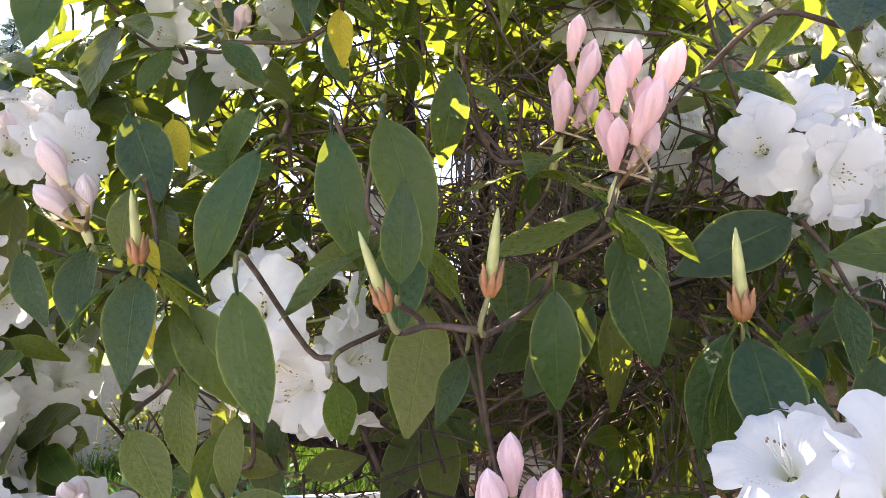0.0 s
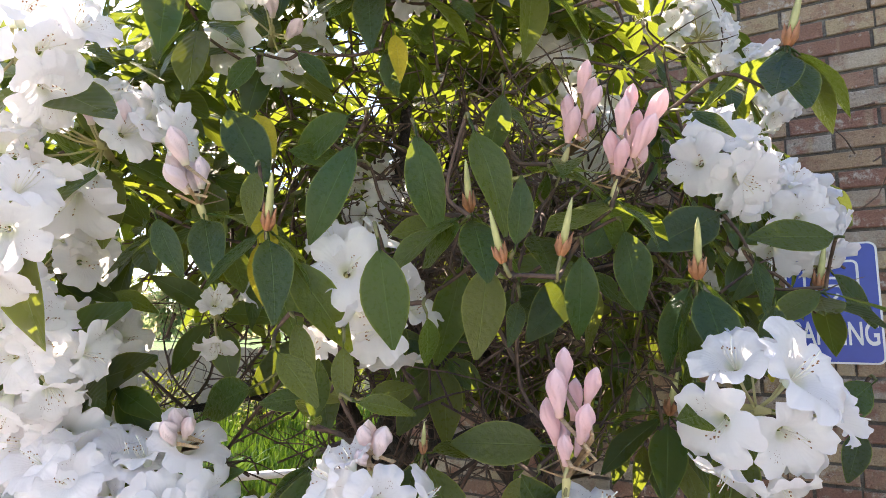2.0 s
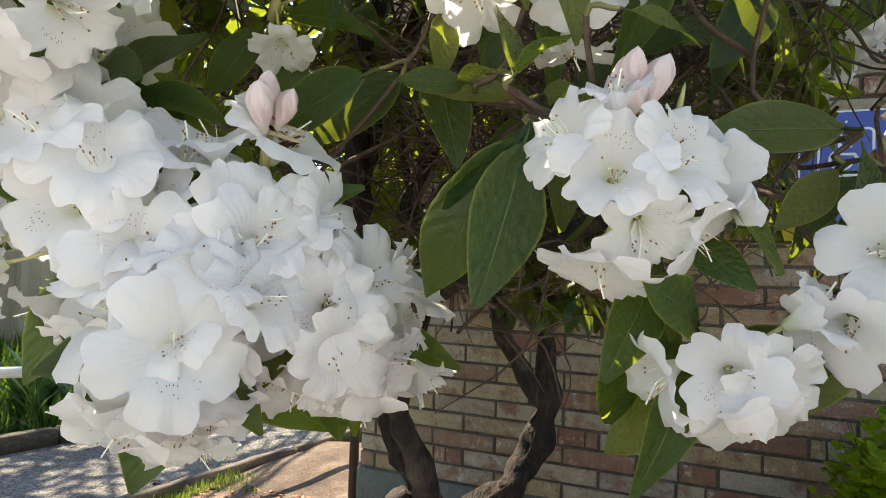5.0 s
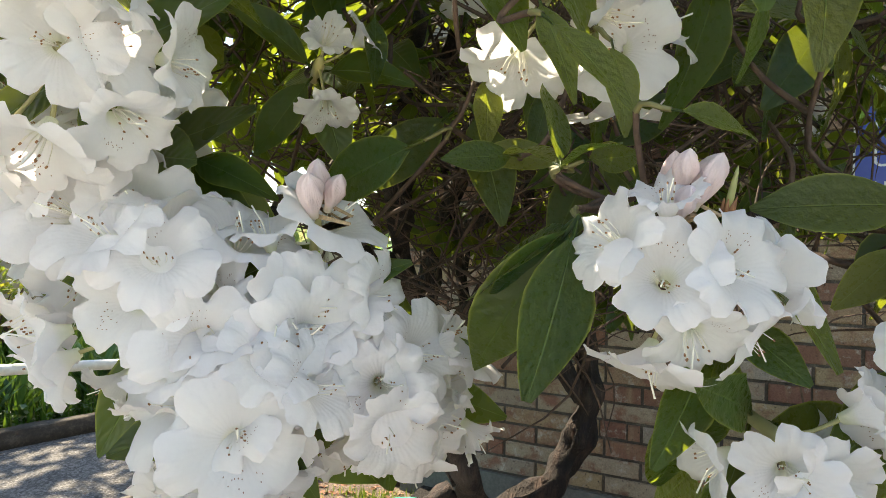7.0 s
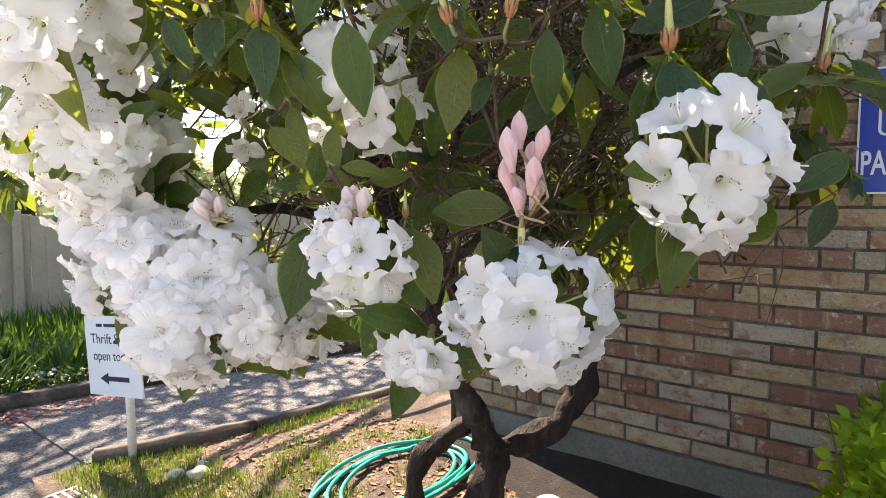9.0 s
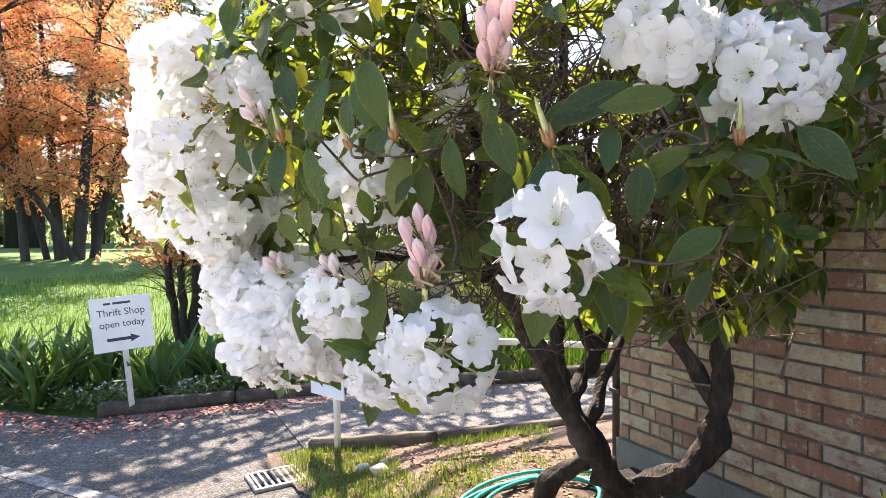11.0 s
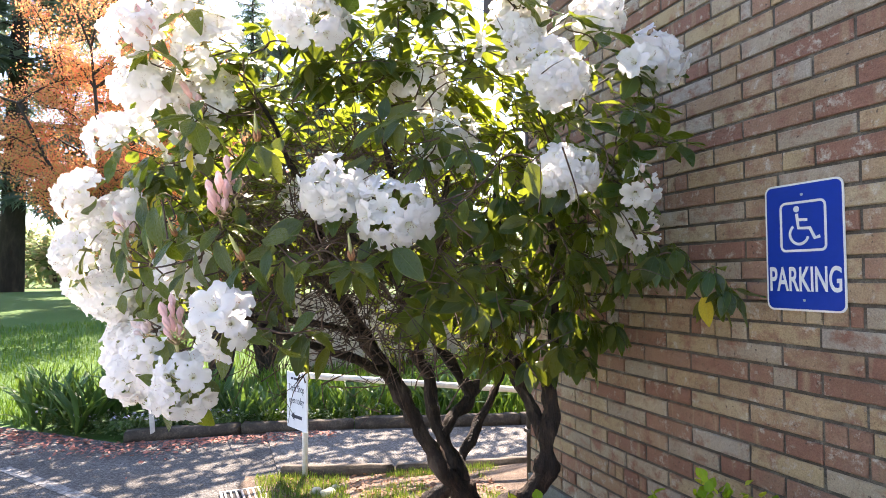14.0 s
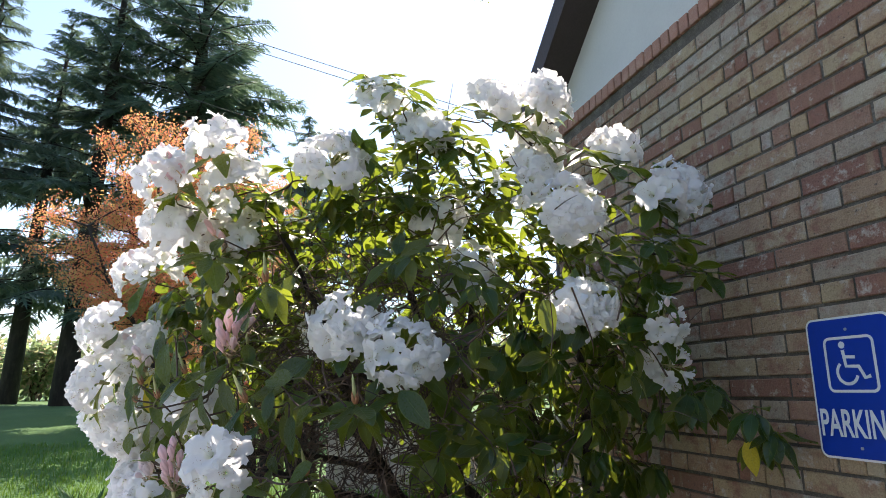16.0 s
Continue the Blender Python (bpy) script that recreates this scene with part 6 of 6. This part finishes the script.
def orange_tree(x, y):
    """A spreading tree on several dark stems: layered boughs, twigs and small spring leaves in loose sprays."""
    r_ = random.Random(77)
    t = thing("maple_tree", "spreading tree with orange and yellow spring leaves", "tree", at=(x, y, lawn_height(x, y) - 0.05))
    crown, boughs, ends = Mesh(), Mesh(), []
    mini = Mesh()
    mini.add([(0, 0, 0), (0.30, 0.45, 0.06), (0, 1, -0.08), (-0.30, 0.45, 0.06)], [[0, 1, 2, 3]], [[(0.5, 0), (1, 0.5), (0.5, 1), (0, 0.5)]])
    for k, (dx, dy, lx, ly, h, r0) in enumerate(((-1.10, 0.0, -1.7, -0.2, 7.6, 0.12), (-0.35, 0.2, -0.9, 0.8, 8.6, 0.16), (0.05, 0.0, 0.9, -0.3, 8.2, 0.19), (0.40, 0.3, 2.0, 0.9, 7.0, 0.15), (0.1, -0.3, -3.3, -0.8, 5.6, 0.10), (-0.6, 0.3, -2.6, 0.5, 6.8, 0.09))):
        base, top = Vector((dx, dy, -0.2)), Vector((lx, ly, h))
        line = smooth_line([base, base.lerp(top, 0.25) + Vector((0, 0, 0.35)), base.lerp(top, 0.6) + Vector((r_.gauss(0, 0.2), r_.gauss(0, 0.2), 0.3)), top], 7)
        m = Mesh()
        m.tube(line, lerp_list([r0, r0 * 0.75, r0 * 0.5, 0.03], len(line)), 9, wobble=0.3)
        part("trunk", m, FIRBARK, t)
        for j in range(22):
            b = line[r_.randrange(6, len(line))]
            d = Vector((r_.gauss(-0.25, 1), r_.gauss(0, 0.8), r_.gauss(0.16, 0.30))).normalized()
            e = b + d * r_.uniform(1.0, 2.4)
            e.z = max(e.z, 0.2 + 0.95 * max(0.0, 0.3 - e.x))
            l2 = smooth_line([b, b.lerp(e, 0.5) + Vector((0, 0, 0.30)), e], 6)
            boughs.tube(l2, lerp_list([0.040, 0.022, 0.008], len(l2)), 5, cap=False)
            for q in range(11):
                c = l2[r_.randrange(4, len(l2))]
                d2 = Vector((r_.gauss(0, 1), r_.gauss(0, 1), r_.gauss(0.25, 0.5))).normalized() * r_.uniform(0.3, 0.8)
                l3 = smooth_line([c, c + d2 * 0.5 + Vector((0, 0, 0.05)), c + d2], 3)
                boughs.tube(l3, lerp_list([0.011, 0.008, 0.004], len(l3)), 3, cap=False)
                ends += l3[1:]
    for k in range(105000):
        c = r_.choice(ends)
        p = c + Vector((r_.gauss(0, 0.17), r_.gauss(0, 0.17), r_.gauss(0.02, 0.14)))
        if p.z < max(0.2, -0.4 + 0.95 * (0.3 - p.x)):
            continue
        q = Matrix.Rotation(r_.uniform(0, 6.28), 4, "Z") @ Matrix.Rotation(r_.gauss(0, 0.8), 4, "X") @ Matrix.Rotation(r_.gauss(0, 0.8), 4, "Y")
        crown.take(mini, Matrix.Translation(p) @ q @ Matrix.Scale(r_.uniform(0.045, 0.095), 4))
    part("branchwork", boughs, FIRBARK, t)["kind"] = "stuff"
    part("crown", crown, MAPLE, t, "orange spring leaves")["kind"] = "stuff"
    return t


orange_tree(-1.45, 18.6)


def shade_tree(x, y):
    """A tall, thinly leaved tree out of view, added so that its high boughs dapple the paving."""
    r_ = random.Random(8)
    t = thing("unseen_shade_tree", "tall thinly leaved unseen tree added to dapple the paving", "tree", at=(x, y, 0))
    wood, crown, boughs = Mesh(), Mesh(), Mesh()

    def over_paving(p):
        """Whether the shadow of a point falls on the paving and the lawn, clear of the planting bed."""
        gx, gy = p.x + x - 0.231 * p.z, p.y + y - 0.807 * p.z
        return gy > (3.15 + 0.30 * gx if gx < 0.9 else 3.42 - 0.20 * (gx - 0.9)) + 0.25 * noise.noise((gx * 2, gy * 2, 7))

    SMALL = Mesh()
    SMALL.add([(0, 0, 0), (0.30, 0.45, 0.06), (0, 1, -0.08), (-0.30, 0.45, 0.06)], [[0, 1, 2, 3]], [[(0.5, 0), (1, 0.5), (0.5, 1), (0, 0.5)]])
    trunk = smooth_line([(0, 0, -0.3), (0.2, 0, 7), (-0.3, 0.2, 14), (-0.8, 0.3, 21), (-1.0, 0.3, 27)], 5)
    wood.tube(trunk, lerp_list([0.42, 0.34, 0.26, 0.16, 0.04], len(trunk)), 10)
    high = [p for p in trunk if p.z > 18.5]
    for k in range(52):
        s = high[k % len(high)]
        ez = r_.uniform(21.0, 24.5)
        e = Vector((r_.uniform(-4.6, 5.6) + 0.231 * ez - x, r_.uniform(3.0, 7.0) + 0.807 * ez - y, ez))
        line = smooth_line([s, s.lerp(e, 0.45) + Vector((0, 0, 1.6)), e], 10)
        boughs.tube(line, lerp_list([0.09, 0.055, 0.02], len(line)), 6, cap=False)
        for j in range(24):
            b = line[r_.randrange(13, len(line))]
            d = Vector((r_.gauss(0, 1), r_.gauss(0, 1), r_.gauss(0.3, 0.5))).normalized() * r_.uniform(0.4, 1.1)
            q = b + d
            if q.z < 0.77 * (q.y + y + 1.5) + 1.8 or not over_paving(q):
                continue
            l2 = smooth_line([b, b + d * 0.5 + Vector((0, 0, 0.12)), q], 3)
            boughs.tube(l2, lerp_list([0.030, 0.024, 0.014], len(l2)), 4, cap=False)
            for w in range(17):
                p = b + d * r_.uniform(0.1, 1.25) + Vector((r_.gauss(0, 0.30), r_.gauss(0, 0.30), r_.gauss(0.10, 0.12)))
                if p.z < 0.77 * (p.y + y + 1.5) + 1.8 or not over_paving(p):
                    continue
                crown.take(SMALL, Matrix.Translation(p) @ Euler((r_.uniform(0, 6), r_.uniform(0, 6), r_.uniform(0, 6))).to_matrix().to_4x4() @ Matrix.Scale(r_.uniform(0.09, 0.19), 4))
    part("branchwork", boughs, FIRBARK, t)["kind"] = "stuff"
    part("trunk", wood, FIRBARK, t)
    part("crown", crown, SHRUB, t)


# unseen; its place is chosen for the shadow that it throws
shade_tree(-14.0, 17.0)

# scrub at the far edge of the lawn
for k in range(26):
    x = -30 + k * 2.5 + rng.uniform(-1, 1)
    y = 46 + rng.uniform(-3, 6)
    leafy_mound("far_scrub", (x, y, lawn_height(x, y) - 0.2), (2.9, 2.0, rng.uniform(4.5, 8.5)), 1700, 0.42, WOODS, "pale spring scrub at the edge of the lawn", "shrub", "far scrub", 90 + k, 6, 0.3)
m = Mesh()
for k in range(3200):
    a = rng.uniform(radians(15), radians(165))
    d = rng.uniform(70, 95)
    h = 4.5 + 4 * noise.noise((a * 9, 0, 0)) + 2 * noise.noise((a * 40, 0, 5))
    p = Vector((d * math.cos(a), d * math.sin(a), rng.random() ** 0.8 * max(2, h)))
    m.take(OVAL, Matrix.Translation(p) @ Euler((rng.uniform(0, 6), rng.uniform(0, 6), rng.uniform(0, 6))).to_matrix().to_4x4() @ Matrix.Scale(rng.uniform(1.4, 2.8), 4))
solid("far_woods", m, WOODS, "mixed spring woods on the horizon", "woods", kind="stuff", smooth=True)

# power lines
for a, b in (((-21.0, 25.0, 21.6), (22.0, 25.0, 13.7)), ((-21.0, 25.2, 21.2), (22.0, 25.2, 13.4)), ((-21.0, 25.0, 18.3), (22.0, 25.0, 9.2)), ((-21.0, 25.0, 14.8), (22.0, 25.0, 6.9))):
    m = Mesh()
    a, b = Vector(a), Vector(b)
    m.tube([a.lerp(b, i / 20) - Vector((0, 0, 0.3 * 4 * (i / 20) * (1 - i / 20))) for i in range(21)], 0.018, 5)
    solid("power_line", m, WIRE, "thin black overhead power line", "cable", "overhead wires", smooth=True)


# ---- parked car ----
def parked_car(at, turn):
    c = thing("parked_car", "white parked hatchback on the asphalt", "car", at=at)
    c.rotation_euler = (0, 0, turn)
    # sections along the length: y, half width, sill height, shoulder height, roof half width, roof height
    rows = [(2.05, 0.62, 0.30, 0.50, 0.56, 0.58), (1.98, 0.74, 0.24, 0.58, 0.64, 0.70), (1.80, 0.82, 0.22, 0.66, 0.70, 0.79), (1.30, 0.86, 0.22, 0.76, 0.74, 0.90), (0.85, 0.87, 0.22, 0.84, 0.72, 0.98), (0.20, 0.87, 0.22, 0.90, 0.62, 1.36), (-0.6, 0.87, 0.22, 0.93, 0.60, 1.45), (-1.4, 0.86, 0.22, 0.94, 0.58, 1.40), (-1.9, 0.82, 0.25, 0.92, 0.60, 1.10), (-2.1, 0.72, 0.32, 0.80, 0.58, 0.86)]
    rows = [(*p, *q) for p, q in zip(smooth_line([r[:3] for r in rows], 4), smooth_line([r[3:] for r in rows], 4))]
    m = Mesh()
    v = []
    for y, w, s, h, rw, rh in rows:
        side = [(w * 0.92, s), (w, s + 0.14), (w, (s + h) / 2), (w * 0.985, h - 0.05), (w * 0.94, h), (rw, (h + rh) / 2 + 0.02), (rw * 0.92, rh - 0.02), (rw * 0.55, rh + 0.012), (0, rh + 0.02)]
        v += [(x, y, z) for x, z in side] + [(-x, y, z) for x, z in side[-2::-1]]
    k = 17
    f = [[i * k + j, i * k + j + 1, (i + 1) * k + j + 1, (i + 1) * k + j] for i in range(len(rows) - 1) for j in range(k - 1)]
    f += [list(range(k))[::-1], [(len(rows) - 1) * k + j for j in range(k)]]
    f += [[i * k, (i + 1) * k, (i + 1) * k + k - 1, i * k + k - 1] for i in range(len(rows) - 1)]
    m.add(v, f)
    body = part("body", m, CARPAINT, c, "glossy white paint")
    m = Mesh()
    m.add([(-0.60, 0.86, 1.00), (0.60, 0.86, 1.00), (0.52, 0.26, 1.345), (-0.52, 0.26, 1.345)], [[0, 1, 2, 3]])
    part("windscreen", m, GLASS, body, "dark windscreen", smooth=False)
    for s in (1, -1):
        m = Mesh()
        m.add([(s * 0.50, 2.02, 0.56), (s * 0.74, 1.93, 0.58), (s * 0.80, 1.72, 0.70), (s * 0.60, 1.90, 0.68), (s * 0.50, 2.00, 0.64)], [[0, 1, 2, 3, 4] if s > 0 else [4, 3, 2, 1, 0]])
        part("headlight", m, LAMPGLASS, body, "clear headlight", smooth=False)
        m = Mesh()
        m.add([(s * 0.885, 0.55, 0.95), (s * 0.885, -0.5, 0.97), (s * 0.66, -0.45, 1.32), (s * 0.68, 0.25, 1.25)], [[0, 1, 2, 3] if s < 0 else [3, 2, 1, 0]])
        part("side_window", m, GLASS, body, smooth=False)
        for y in (1.32, -1.28):
            m = Mesh()
            m.tube([(s * 0.70, y, 0.31), (s * 0.89, y, 0.31)], 0.31, 24)
            w = part("wheel", m, RUBBER, c, "black tyre")
            m = Mesh()
            m.tube([(s * 0.72, y, 0.31), (s * 0.895, y, 0.31)], 0.20, 20)
            part("rim", m, ALLOY, w, "silver wheel rim")
    return c


parked_car((-1.40, -0.42, 0.0), radians(0))


# ---- bricks ----
rng = random.Random(3)


def brick_data(length, seed):
    r_ = random.Random(seed)
    m = Mesh()
    h, d = (CH - JOINT) / 2, 0.045
    L = length / 2
    e = 0.0035
    j = lambda q: q * r_.uniform(-1, 1)
    v = [(-0.0 + j(0.0012), -L + e + j(0.002), -h + e + j(0.0018)), (j(0.0012), L - e + j(0.002), -h + e + j(0.0018)), (j(0.0012), L - e + j(0.002), h - e + j(0.0018)), (j(0.0012), -L + e + j(0.002), h - e + j(0.0018)),
         (e, -L, -h), (e, L, -h), (e, L, h), (e, -L, h), (d, -L, -h), (d, L, -h), (d, L, h), (d, -L, h)]
    f = [[3, 2, 1, 0], [0, 1, 5, 4], [1, 2, 6, 5], [2, 3, 7, 6], [3, 0, 4, 7], [4, 5, 9, 8], [5, 6, 10, 9], [6, 7, 11, 10], [7, 4, 8, 11]]
    m.add(v, f)
    return m


FULL = [brick_data(BL - JOINT, k) for k in range(8)]
FULL_DATA = [q.data("brick", BRICK, False) for q in FULL]
SHORT = {}
rest = Mesh()
count = 0
course = 0
z = WBASE + JOINT + (CH - JOINT) / 2
while z + CH / 2 < WTOP + 0.01:
    k = round((1.2035 - z) / CH)
    y = -0.0405 + (BL / 2 if k % 2 else 0) - BL * 16 + BL / 2
    while y - BL / 2 < WEND:
        pieces = [(y, BL - JOINT)]
        if rng.random() < 0.17:                      # a stretcher laid in two to four short pieces
            n = rng.choice((2, 2, 3, 4))
            shares = [rng.uniform(0.6, 1.4) for _ in range(n)]
            gap = 0.007
            room = BL - JOINT - gap * (n - 1)
            pieces, at = [], y - (BL - JOINT) / 2
            for q in shares:
                a = room * q / sum(shares)
                pieces.append((at + a / 2, a))
                at += a + gap
        for c, L in pieces:
            top = c + L / 2
            if top > WEND:
                L -= top - WEND
                c = WEND - L / 2
                if L < 0.03:
                    continue
            jig = Matrix.Translation((WX + rng.uniform(-0.0025, 0.0025), c, z + rng.uniform(-0.0012, 0.0012))) @ Matrix.Rotation(rng.gauss(0, 0.003), 4, "X")
            full = abs(L - (BL - JOINT)) < 1e-4
            src = FULL[rng.randrange(8)] if full else brick_data(L, rng.randrange(999))
            if count < 300 and -0.65 < c < 1.75 and 0.75 < z < 2.9 and full:
                count += 1
                part("brick", FULL_DATA[FULL.index(src)], None, wall, m=jig)
            else:
                rest.take(src, jig)
        y += BL
    z += CH
part("brickwork", rest, BRICK, wall, "weathered tan and red bricks", smooth=False)["kind"] = "stuff"
# capping course of bricks on edge
m = Mesh()
m.box((-0.012, -0.031, 0), (0.06, 0.031, 0.085), bevel=0.004)
cap = m.data("capping_brick", SOLDIER, False)
y = WEND - 0.035
while y > -3.0:
    part("capping_brick", cap, None, wall, m=Matrix.Translation((WX + rng.uniform(-0.003, 0.003), y, WTOP - 0.004)))
    y -= 0.0715
